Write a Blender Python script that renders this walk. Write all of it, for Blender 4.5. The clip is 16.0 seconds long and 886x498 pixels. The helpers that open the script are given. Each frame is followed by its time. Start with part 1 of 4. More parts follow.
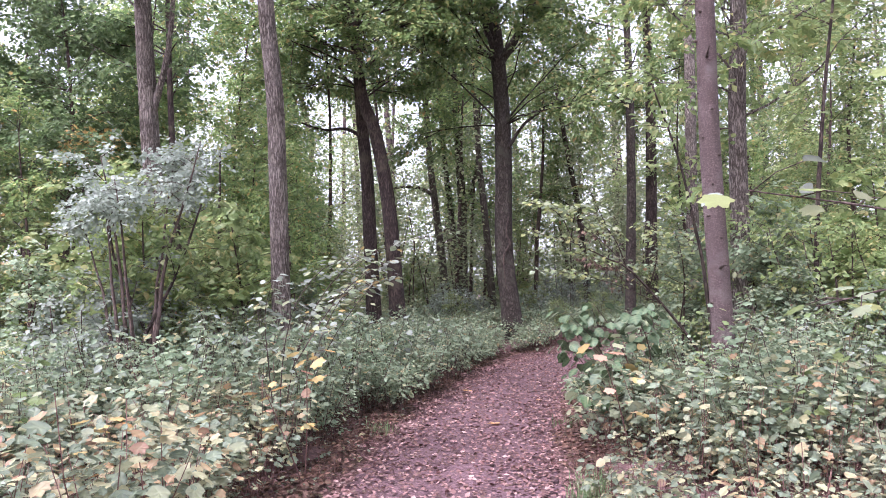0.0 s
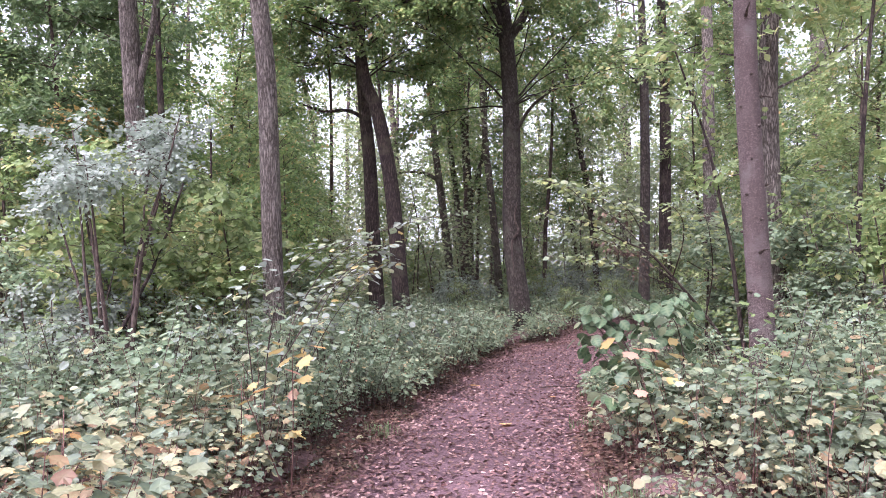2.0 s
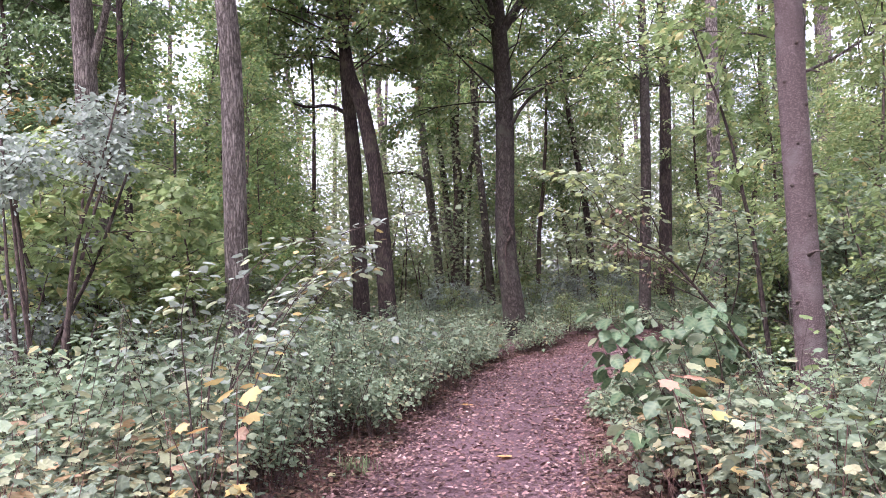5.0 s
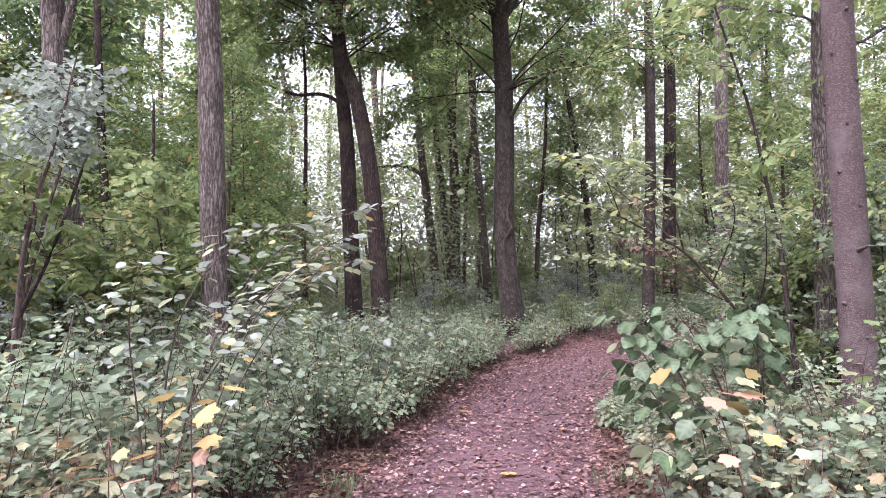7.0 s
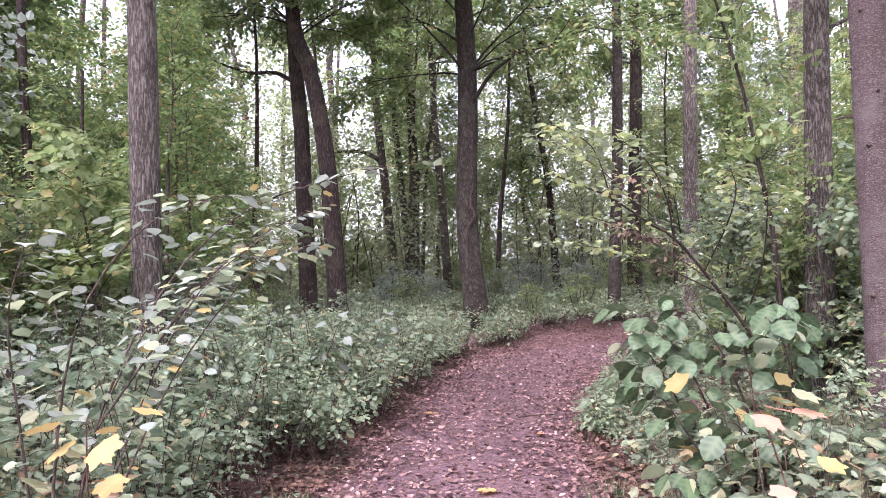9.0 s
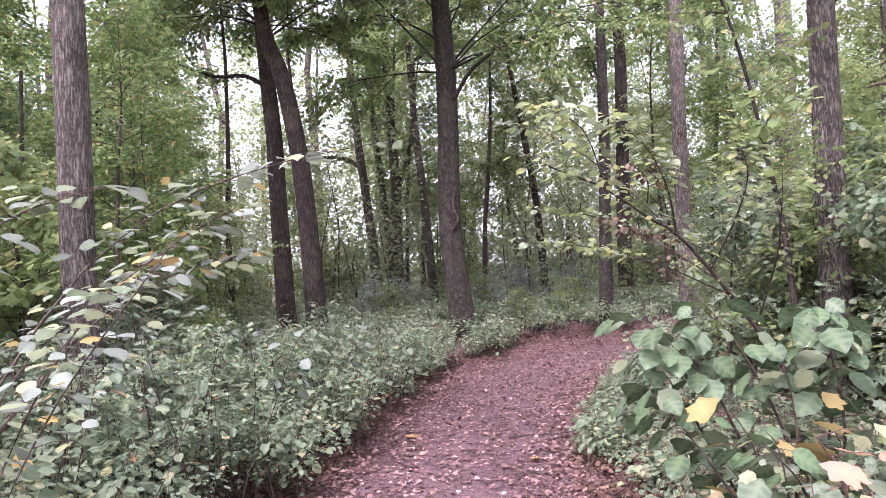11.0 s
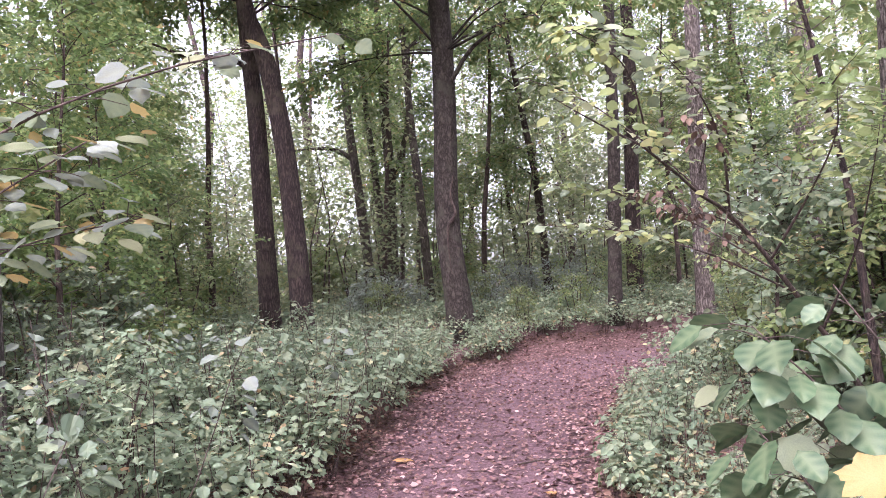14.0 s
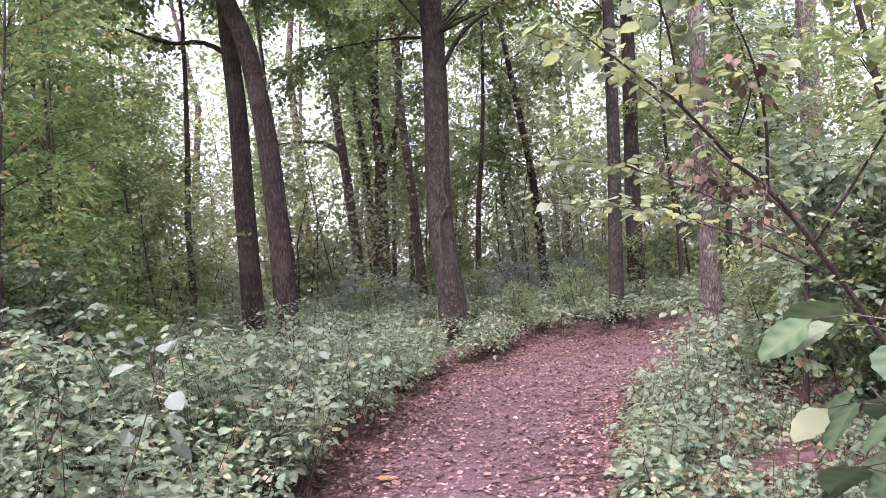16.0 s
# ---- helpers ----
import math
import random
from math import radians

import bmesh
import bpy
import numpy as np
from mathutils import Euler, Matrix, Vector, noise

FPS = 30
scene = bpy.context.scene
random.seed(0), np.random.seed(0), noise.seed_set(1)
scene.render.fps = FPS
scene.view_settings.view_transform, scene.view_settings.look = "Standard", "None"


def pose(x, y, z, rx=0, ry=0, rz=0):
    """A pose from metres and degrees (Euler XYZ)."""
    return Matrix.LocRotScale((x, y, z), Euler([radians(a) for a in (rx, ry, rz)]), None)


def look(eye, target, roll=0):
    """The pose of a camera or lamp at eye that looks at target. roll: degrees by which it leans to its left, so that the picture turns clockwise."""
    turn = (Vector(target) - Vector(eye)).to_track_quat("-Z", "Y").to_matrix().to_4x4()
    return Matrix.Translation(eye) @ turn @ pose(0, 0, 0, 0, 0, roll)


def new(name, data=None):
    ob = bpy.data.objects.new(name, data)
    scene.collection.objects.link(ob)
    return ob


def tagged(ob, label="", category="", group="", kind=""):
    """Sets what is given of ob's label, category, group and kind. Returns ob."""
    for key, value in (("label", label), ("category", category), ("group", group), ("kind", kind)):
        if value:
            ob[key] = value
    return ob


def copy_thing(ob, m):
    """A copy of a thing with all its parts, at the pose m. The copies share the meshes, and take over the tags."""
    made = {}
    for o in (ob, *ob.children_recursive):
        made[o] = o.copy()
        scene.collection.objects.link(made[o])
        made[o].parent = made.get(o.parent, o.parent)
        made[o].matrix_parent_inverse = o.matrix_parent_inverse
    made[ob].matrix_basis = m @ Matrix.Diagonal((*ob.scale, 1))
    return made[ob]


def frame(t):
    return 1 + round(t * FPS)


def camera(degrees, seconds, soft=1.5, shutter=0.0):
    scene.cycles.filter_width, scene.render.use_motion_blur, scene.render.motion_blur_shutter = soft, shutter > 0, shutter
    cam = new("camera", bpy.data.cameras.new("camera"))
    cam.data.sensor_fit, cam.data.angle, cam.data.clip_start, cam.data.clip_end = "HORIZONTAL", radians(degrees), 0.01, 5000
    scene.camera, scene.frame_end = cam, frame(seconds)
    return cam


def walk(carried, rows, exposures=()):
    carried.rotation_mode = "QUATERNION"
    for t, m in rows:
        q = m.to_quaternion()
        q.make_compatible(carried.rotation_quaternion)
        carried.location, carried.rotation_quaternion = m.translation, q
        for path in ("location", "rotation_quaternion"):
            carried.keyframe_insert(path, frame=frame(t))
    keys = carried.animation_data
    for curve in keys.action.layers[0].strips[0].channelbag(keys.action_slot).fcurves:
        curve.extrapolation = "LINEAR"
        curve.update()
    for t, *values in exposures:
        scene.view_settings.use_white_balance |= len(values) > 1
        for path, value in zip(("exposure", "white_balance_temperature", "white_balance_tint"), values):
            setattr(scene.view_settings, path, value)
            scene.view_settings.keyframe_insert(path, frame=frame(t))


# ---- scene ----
cam = camera(64.0, 16.0, soft=0.35)

PATH = [
    (0, (0.045, -0.011, 1.505), (0.034, 1.985, 1.634), -2.1),
    (0.5, (-0.031, 0.203, 1.5), (-0.05, 2.199, 1.626), -2.1),
    (1, (-0.024, 0.379, 1.484), (-0.05, 2.375, 1.607), -2.1),
    (1.5, (0.031, 0.566, 1.492), (0.005, 2.562, 1.608), -2.1),
    (2, (0.032, 0.747, 1.502), (0.005, 2.744, 1.599), -2.1),
    (2.5, (0.018, 0.935, 1.517), (-0.006, 2.933, 1.619), -2.2),
    (3, (0.078, 1.114, 1.516), (0.064, 3.112, 1.617), -2.3),
    (3.5, (0.073, 1.266, 1.518), (0.071, 3.263, 1.621), -2.3),
    (4, (0.024, 1.462, 1.526), (0.022, 3.459, 1.632), -2.4),
    (6.5, (0.035, 2.306, 1.527), (0.049, 4.303, 1.64), -1.7),
    (7, (0.001, 2.494, 1.526), (0.018, 4.491, 1.628), -1.7),
    (7.5, (-0.052, 2.69, 1.54), (-0.031, 4.688, 1.631), -1.5),
    (8, (-0.027, 2.874, 1.521), (-0.001, 4.872, 1.604), -1.4),
    (8.5, (-0.035, 3.043, 1.519), (0.011, 5.041, 1.593), -1.5),
    (9, (-0.09, 3.247, 1.522), (0.051, 5.24, 1.594), -1.7),
    (11.5, (0.077, 4.142, 1.521), (0.256, 6.132, 1.614), -3.6),
    (12, (0.038, 4.347, 1.487), (0.221, 6.337, 1.576), -3.7),
    (12.5, (0.033, 4.518, 1.514), (0.212, 6.508, 1.594), -3.6),
    (13, (0.113, 4.706, 1.489), (0.303, 6.695, 1.565), -3.6),
    (13.5, (0.16, 4.884, 1.467), (0.35, 6.873, 1.551), -3.6),
    (14, (0.163, 5.069, 1.477), (0.348, 7.058, 1.567), -3.5),
    (14.5, (0.227, 5.239, 1.447), (0.412, 7.229, 1.532), -3.6),
    (15, (0.268, 5.423, 1.46), (0.465, 7.412, 1.55), -3.5),
    (15.5, (0.242, 5.632, 1.436), (0.441, 7.62, 1.524), -3.8),
    (16, (0.271, 5.777, 1.425), (0.471, 7.766, 1.511), -4.0),
]
walk(cam, [(t, look(eye, target, roll)) for t, eye, target, roll in PATH],
     exposures=[(0, 2.18, 5770, 30), (16, 2.42, 5930, 33)])

# ---- world, sun, exposure ----
world = bpy.data.worlds.new("overcast_sky")
scene.world = world
world.use_nodes = True
wn, wl = world.node_tree.nodes, world.node_tree.links
wn.clear()
sky = wn.new("ShaderNodeTexSky")
sky.sky_type = "NISHITA"
sky.sun_disc = False
sky.sun_elevation, sky.sun_rotation = radians(58), radians(220)
sky.dust_density = 4.0
grey = wn.new("ShaderNodeHueSaturation")
grey.inputs["Saturation"].default_value = 0.22
back = wn.new("ShaderNodeBackground")
back.inputs["Strength"].default_value = 0.15
wout = wn.new("ShaderNodeOutputWorld")
wl.new(sky.outputs["Color"], grey.inputs["Color"])
wl.new(grey.outputs["Color"], back.inputs["Color"])
wl.new(back.outputs["Background"], wout.inputs["Surface"])

sun_data = bpy.data.lights.new("sun", "SUN")
sun_data.energy, sun_data.angle, sun_data.color = 1.5, radians(40), (1.0, 0.95, 0.88)
sun = new("sun", sun_data)
sun.matrix_basis = look((-6, -7, 15), (0, 0, 0))


# ---- materials ----


def shader(name):
    m = bpy.data.materials.new(name)
    m.use_nodes = True
    m.node_tree.nodes.clear()
    return m, m.node_tree.nodes, m.node_tree.links


def ramp_node(n, stops, mode="LINEAR"):
    r = n.new("ShaderNodeValToRGB")
    r.color_ramp.interpolation = mode
    while len(r.color_ramp.elements) < len(stops):
        r.color_ramp.elements.new(0.5)
    for e, (p, c) in zip(r.color_ramp.elements, stops):
        e.position, e.color = p, (*c, 1)
    return r


def math_node(n, l, op, a, b=None, c=None):
    m = n.new("ShaderNodeMath")
    m.operation = op
    for k, v in enumerate((a, b, c)):
        if v is None:
            continue
        if isinstance(v, (int, float)):
            m.inputs[k].default_value = v
        else:
            l.new(v, m.inputs[k])
    return m.outputs[0]


def leaf_material(name, stops, rough=0.42, through_light=0.3, vein=0.25, spec=0.5):
    """A leaf: colour differs from leaf to leaf and plant to plant, with paler veins and blotches."""
    m, n, l = shader(name)
    geo, info = n.new("ShaderNodeNewGeometry"), n.new("ShaderNodeObjectInfo")
    mix0 = n.new("ShaderNodeMath")
    mix0.operation = "MULTIPLY_ADD"
    mix0.inputs[1].default_value = 0.37
    frac = n.new("ShaderNodeMath")
    frac.operation = "FRACT"
    l.new(info.outputs["Random"], mix0.inputs[0])
    l.new(geo.outputs["Random Per Island"], mix0.inputs[2])
    l.new(mix0.outputs[0], frac.inputs[0])
    r = ramp_node(n, stops)
    l.new(frac.outputs[0], r.inputs[0])
    tex = n.new("ShaderNodeTexCoord")
    noi = n.new("ShaderNodeTexNoise")
    noi.inputs["Scale"].default_value, noi.inputs["Detail"].default_value = 40, 3
    l.new(tex.outputs["Object"], noi.inputs["Vector"])
    big = n.new("ShaderNodeTexNoise")
    big.inputs["Scale"].default_value, big.inputs["Detail"].default_value = 1.3, 2
    l.new(geo.outputs["Position"], big.inputs["Vector"])
    hsv = n.new("ShaderNodeHueSaturation")
    val = n.new("ShaderNodeMath")
    val.operation = "MULTIPLY_ADD"
    val.inputs[1].default_value, val.inputs[2].default_value = 0.7, 0.65
    l.new(noi.outputs["Fac"], val.inputs[0])
    val2 = n.new("ShaderNodeMath")
    val2.operation = "MULTIPLY_ADD"
    val2.inputs[1].default_value = 0.9
    l.new(big.outputs["Fac"], val2.inputs[0])
    l.new(val.outputs[0], val2.inputs[2])
    sub = n.new("ShaderNodeMath")
    sub.operation = "SUBTRACT"
    sub.inputs[1].default_value = 0.43
    l.new(val2.outputs[0], sub.inputs[0])
    tone = math_node(n, l, "MULTIPLY_ADD", info.outputs["Random"], 0.5, 0.75)
    l.new(math_node(n, l, "MULTIPLY", sub.outputs[0], tone), hsv.inputs["Value"])
    l.new(r.outputs[0], hsv.inputs["Color"])
    at = n.new("ShaderNodeAttribute")
    at.attribute_name = "vein"
    vm = n.new("ShaderNodeMix")
    vm.data_type = "RGBA"
    vm.inputs[7].default_value = (0.42, 0.45, 0.25, 1)
    vf = n.new("ShaderNodeMath")
    vf.operation = "MULTIPLY"
    vf.inputs[1].default_value = vein
    l.new(at.outputs["Fac"], vf.inputs[0])
    l.new(vf.outputs[0], vm.inputs[0])
    l.new(hsv.outputs[0], vm.inputs[6])
    p = n.new("ShaderNodeBsdfPrincipled")
    p.inputs["Roughness"].default_value = rough
    p.inputs["Specular IOR Level"].default_value = spec
    tr = n.new("ShaderNodeBsdfTranslucent")
    mx = n.new("ShaderNodeMixShader")
    mx.inputs[0].default_value = through_light
    out = n.new("ShaderNodeOutputMaterial")
    l.new(vm.outputs[2], p.inputs["Base Color"])
    l.new(vm.outputs[2], tr.inputs["Color"])
    l.new(p.outputs[0], mx.inputs[1])
    l.new(tr.outputs[0], mx.inputs[2])
    l.new(mx.outputs[0], out.inputs["Surface"])
    return m


def noise_node(n, l, vector, scale, detail, rough=0.5, ridged=False):
    t = n.new("ShaderNodeTexNoise")
    t.inputs["Scale"].default_value, t.inputs["Detail"].default_value, t.inputs["Roughness"].default_value = scale, detail, rough
    l.new(vector, t.inputs["Vector"])
    if not ridged:
        return t.outputs["Fac"]
    return math_node(n, l, "MULTIPLY", math_node(n, l, "ABSOLUTE", math_node(n, l, "SUBTRACT", t.outputs["Fac"], 0.5)), 5.0)


def bark_material(name, dark, light, moss=None, scale=1.0, bump=0.6, stretch=0.2, flaky=False):
    """Bark: ridges and furrows drawn out along the trunk, or small flakes, with slow stains."""
    m, n, l = shader(name)
    tex, mp = n.new("ShaderNodeTexCoord"), n.new("ShaderNodeMapping")
    mp.inputs["Scale"].default_value = (1, 1, 1.6 if flaky else stretch)
    l.new(tex.outputs["Object"], mp.inputs["Vector"])
    ridge = noise_node(n, l, mp.outputs[0], (34 if flaky else 26) * scale, 5, 0.6, True)
    grain = noise_node(n, l, mp.outputs[0], 110 * scale, 4, 0.65)
    blot = noise_node(n, l, tex.outputs["Object"], 3.2, 6, 0.6)
    fine = noise_node(n, l, tex.outputs["Object"], 45, 3)
    h = math_node(n, l, "MULTIPLY_ADD", grain, 0.45, math_node(n, l, "MULTIPLY", math_node(n, l, "MINIMUM", ridge, 1.0), 0.75))
    t = math_node(n, l, "MULTIPLY_ADD", blot, 0.7, math_node(n, l, "MULTIPLY_ADD", fine, 0.3, math_node(n, l, "SUBTRACT", h, 0.55)))
    col = ramp_node(n, [(0.18, dark), (0.78, light)])
    l.new(t, col.inputs[0])
    last = col.outputs[0]
    if moss:
        mm = n.new("ShaderNodeMix")
        mm.data_type = "RGBA"
        mf = ramp_node(n, [(0.52, (0, 0, 0)), (0.68, (0.75, 0.75, 0.75))])
        l.new(blot, mf.inputs[0])
        l.new(mf.outputs[0], mm.inputs[0])
        l.new(last, mm.inputs[6])
        mm.inputs[7].default_value = (*moss, 1)
        last = mm.outputs[2]
    bp = n.new("ShaderNodeBump")
    bp.inputs["Strength"].default_value, bp.inputs["Distance"].default_value = bump, 0.045
    l.new(h, bp.inputs["Height"])
    p = n.new("ShaderNodeBsdfPrincipled")
    p.inputs["Roughness"].default_value = 0.9
    p.inputs["Specular IOR Level"].default_value = 0.25
    out = n.new("ShaderNodeOutputMaterial")
    l.new(last, p.inputs["Base Color"])
    l.new(bp.outputs[0], p.inputs["Normal"])
    l.new(p.outputs[0], out.inputs["Surface"])
    return m


def earth_material(name, stops, scale, bump):
    """Trodden earth with leaf crumbs: cells of crumb size over slow stains."""
    m, n, l = shader(name)
    tex = n.new("ShaderNodeTexCoord")
    vor = n.new("ShaderNodeTexVoronoi")
    vor.inputs["Scale"].default_value, vor.inputs["Randomness"].default_value = scale, 1
    wob = n.new("ShaderNodeTexNoise")
    wob.inputs["Scale"].default_value, wob.inputs["Detail"].default_value = scale * 0.5, 4
    add = n.new("ShaderNodeVectorMath")
    add.operation = "MULTIPLY_ADD"
    add.inputs[1].default_value = (0.05, 0.05, 0.05)
    l.new(tex.outputs["Object"], wob.inputs["Vector"])
    l.new(wob.outputs["Color"], add.inputs[0])
    l.new(tex.outputs["Object"], add.inputs[2])
    l.new(add.outputs[0], vor.inputs["Vector"])
    slow = n.new("ShaderNodeTexNoise")
    slow.inputs["Scale"].default_value, slow.inputs["Detail"].default_value = 1.6, 6
    l.new(tex.outputs["Object"], slow.inputs["Vector"])
    bw = n.new("ShaderNodeSeparateColor")
    l.new(vor.outputs["Color"], bw.inputs[0])
    s = n.new("ShaderNodeMath")
    s.operation = "MULTIPLY_ADD"
    s.inputs[1].default_value = 0.55
    h = n.new("ShaderNodeMath")
    h.operation = "MULTIPLY"
    h.inputs[1].default_value = 0.55
    l.new(slow.outputs["Fac"], h.inputs[0])
    l.new(bw.outputs[0], s.inputs[0])
    l.new(h.outputs[0], s.inputs[2])
    r = ramp_node(n, stops)
    l.new(s.outputs[0], r.inputs[0])
    bp = n.new("ShaderNodeBump")
    bp.inputs["Strength"].default_value, bp.inputs["Distance"].default_value = bump, 0.02
    l.new(s.outputs[0], bp.inputs["Height"])
    p = n.new("ShaderNodeBsdfPrincipled")
    p.inputs["Roughness"].default_value = 0.85
    p.inputs["Specular IOR Level"].default_value = 0.3
    out = n.new("ShaderNodeOutputMaterial")
    l.new(r.outputs[0], p.inputs["Base Color"])
    l.new(bp.outputs[0], p.inputs["Normal"])
    l.new(p.outputs[0], out.inputs["Surface"])
    return m


M_CROWN = leaf_material("leaf_crown_green", [(0, (0.085, 0.155, 0.05)), (0.45, (0.14, 0.225, 0.07)), (0.8, (0.23, 0.30, 0.10)), (0.96, (0.34, 0.34, 0.13)), (1, (0.44, 0.25, 0.10))], through_light=0.58)
M_CROWN_DARK = leaf_material("leaf_crown_dark", [(0, (0.055, 0.11, 0.045)), (0.6, (0.09, 0.155, 0.06)), (1, (0.15, 0.21, 0.085))], through_light=0.55)
M_LIME = leaf_material("leaf_lime_green", [(0, (0.14, 0.21, 0.08)), (0.55, (0.22, 0.295, 0.11)), (0.88, (0.32, 0.36, 0.15)), (1, (0.43, 0.36, 0.15))], through_light=0.58)
M_BRUSH = leaf_material("leaf_brush_grey_green", [(0, (0.14, 0.18, 0.10)), (0.5, (0.23, 0.27, 0.15)), (0.85, (0.32, 0.35, 0.20)), (1, (0.42, 0.40, 0.22))], through_light=0.55)
M_SAPLING = leaf_material("leaf_sapling_bluegreen", [(0, (0.14, 0.205, 0.13)), (0.5, (0.19, 0.25, 0.165)), (0.85, (0.25, 0.295, 0.19)), (0.94, (0.29, 0.30, 0.18)), (0.975, (0.40, 0.36, 0.20)), (1, (0.36, 0.2, 0.12))], rough=0.55, spec=0.45, through_light=0.45)
M_AUTUMN = leaf_material("leaf_autumn_mixed", [(0, (0.12, 0.16, 0.115)), (0.36, (0.16, 0.20, 0.145)), (0.55, (0.22, 0.24, 0.16)), (0.72, (0.33, 0.33, 0.20)), (0.87, (0.42, 0.37, 0.22)), (0.95, (0.38, 0.23, 0.13)), (1, (0.24, 0.12, 0.09))], rough=0.46, spec=0.45, through_light=0.38)
M_PALE = leaf_material("leaf_pale_shrub", [(0, (0.16, 0.20, 0.17)), (0.6, (0.22, 0.255, 0.225)), (1, (0.28, 0.31, 0.28))], rough=0.46, spec=0.45, through_light=0.38)
M_HAZEL = leaf_material("leaf_hazel", [(0, (0.028, 0.062, 0.028)), (0.6, (0.045, 0.09, 0.042)), (1, (0.065, 0.115, 0.055))], rough=0.48, vein=0.22, spec=0.4, through_light=0.25)
M_YELLOW = leaf_material("leaf_yellow", [(0, (0.40, 0.24, 0.07)), (1, (0.42, 0.31, 0.12))], rough=0.5)
M_ORANGE = leaf_material("leaf_orange", [(0, (0.55, 0.22, 0.07)), (1, (0.50, 0.28, 0.10))], rough=0.5)
M_RED = leaf_material("leaf_red", [(0, (0.46, 0.16, 0.11)), (1, (0.52, 0.27, 0.20))], rough=0.5)
M_DRY = leaf_material("leaf_dry_brown", [(0, (0.045, 0.027, 0.022)), (0.6, (0.085, 0.048, 0.038)), (1, (0.15, 0.085, 0.06))], rough=0.7, through_light=0.1, vein=0.05)
M_LITTER = leaf_material("leaf_litter", [(0, (0.075, 0.033, 0.037)), (0.35, (0.16, 0.073, 0.076)), (0.65, (0.25, 0.128, 0.130)), (0.88, (0.36, 0.21, 0.20)), (1, (0.46, 0.31, 0.29))], rough=0.75, through_light=0.05, vein=0.1, spec=0.25)
M_LITTER_DARK = leaf_material("leaf_litter_dark", [(0, (0.03, 0.014, 0.012)), (0.5, (0.075, 0.033, 0.028)), (0.85, (0.13, 0.062, 0.05)), (1, (0.24, 0.14, 0.11))], rough=0.75, through_light=0.05, vein=0.1, spec=0.25)
M_GRASS = leaf_material("grass_blade", [(0, (0.10, 0.16, 0.07)), (1, (0.19, 0.25, 0.12))], rough=0.45, vein=0)
M_BARK_GREY = bark_material("bark_grey_ridged", (0.07, 0.055, 0.048), (0.34, 0.285, 0.255), None, 1.25, 1.0, 0.2)
M_BARK_DARK = bark_material("bark_dark_brown", (0.03, 0.021, 0.02), (0.12, 0.085, 0.075), (0.10, 0.085, 0.06), 1.0, 0.8)
M_BARK_SMOOTH = bark_material("bark_smooth_brown", (0.026, 0.020, 0.017), (0.088, 0.070, 0.060), (0.07, 0.066, 0.05), 0.6, 0.4, 0.5)
M_BARK_MID = bark_material("bark_grey_brown", (0.045, 0.036, 0.030), (0.16, 0.13, 0.108), (0.12, 0.115, 0.085), 0.8, 0.5, 0.3)
M_BARK_PINE = bark_material("bark_spruce_flaky", (0.10, 0.070, 0.066), (0.25, 0.185, 0.18), (0.21, 0.175, 0.17), 1.6, 0.8, flaky=True)
M_TWIG = bark_material("bark_twig", (0.045, 0.032, 0.028), (0.14, 0.10, 0.085), None, 1.5, 0.2)
M_STEM = bark_material("bark_red_stem", (0.10, 0.05, 0.045), (0.21, 0.12, 0.10), None, 1.5, 0.2)
M_GROUND = earth_material("forest_floor", [(0.1, (0.05, 0.028, 0.027)), (0.5, (0.11, 0.06, 0.058)), (0.9, (0.20, 0.12, 0.115))], 30, 0.8)
M_PATH = earth_material("path_earth", [(0.1, (0.048, 0.026, 0.030)), (0.5, (0.108, 0.060, 0.068)), (0.95, (0.20, 0.124, 0.135))], 70, 0.8)

# ---- mesh helpers ----
rng = np.random.default_rng(7)


def smooth(a, b, x):
    u = np.clip((x - a) / (b - a), 0, 1)
    return u * u * (3 - 2 * u)


def rise(x, y):
    """Height of the ground: level along the path, a low bank behind its bend."""
    return 0.5 * smooth(16.4, 20.2, np.asarray(y, float)) + 0.0 * np.asarray(x, float)


class Shape:
    """Collects vertices, faces and a vein value per vertex."""

    def __init__(self):
        self.v, self.f, self.w, self.count = [], [], [], 0

    def add(self, verts, faces, vein=None):
        verts = np.asarray(verts, float)
        self.v.append(verts)
        self.f.extend(tuple(i + self.count for i in face) for face in faces)
        self.w.append(np.zeros(len(verts)) if vein is None else np.asarray(vein, float))
        self.count += len(verts)

    def arrays(self):
        return (np.concatenate(self.v), self.f, np.concatenate(self.w)) if self.v else (np.zeros((0, 3)), [], np.zeros(0))


def mesh_of(name, verts, faces, material, vein=None, flat=False):
    me = bpy.data.meshes.new(name)
    me.from_pydata(np.asarray(verts, float).tolist(), [], faces if isinstance(faces, list) else faces.tolist())
    if not flat:
        me.polygons.foreach_set("use_smooth", np.ones(len(me.polygons), bool))
    if vein is not None:
        a = me.attributes.new("vein", "FLOAT", "POINT")
        a.data.foreach_set("value", np.asarray(vein, np.float32))
    me.materials.append(material)
    return me


def part(name, me, parent=None, label=""):
    ob = new(name, me)
    if parent:
        ob.parent = parent
    if label:
        tagged(ob, label)
    return ob


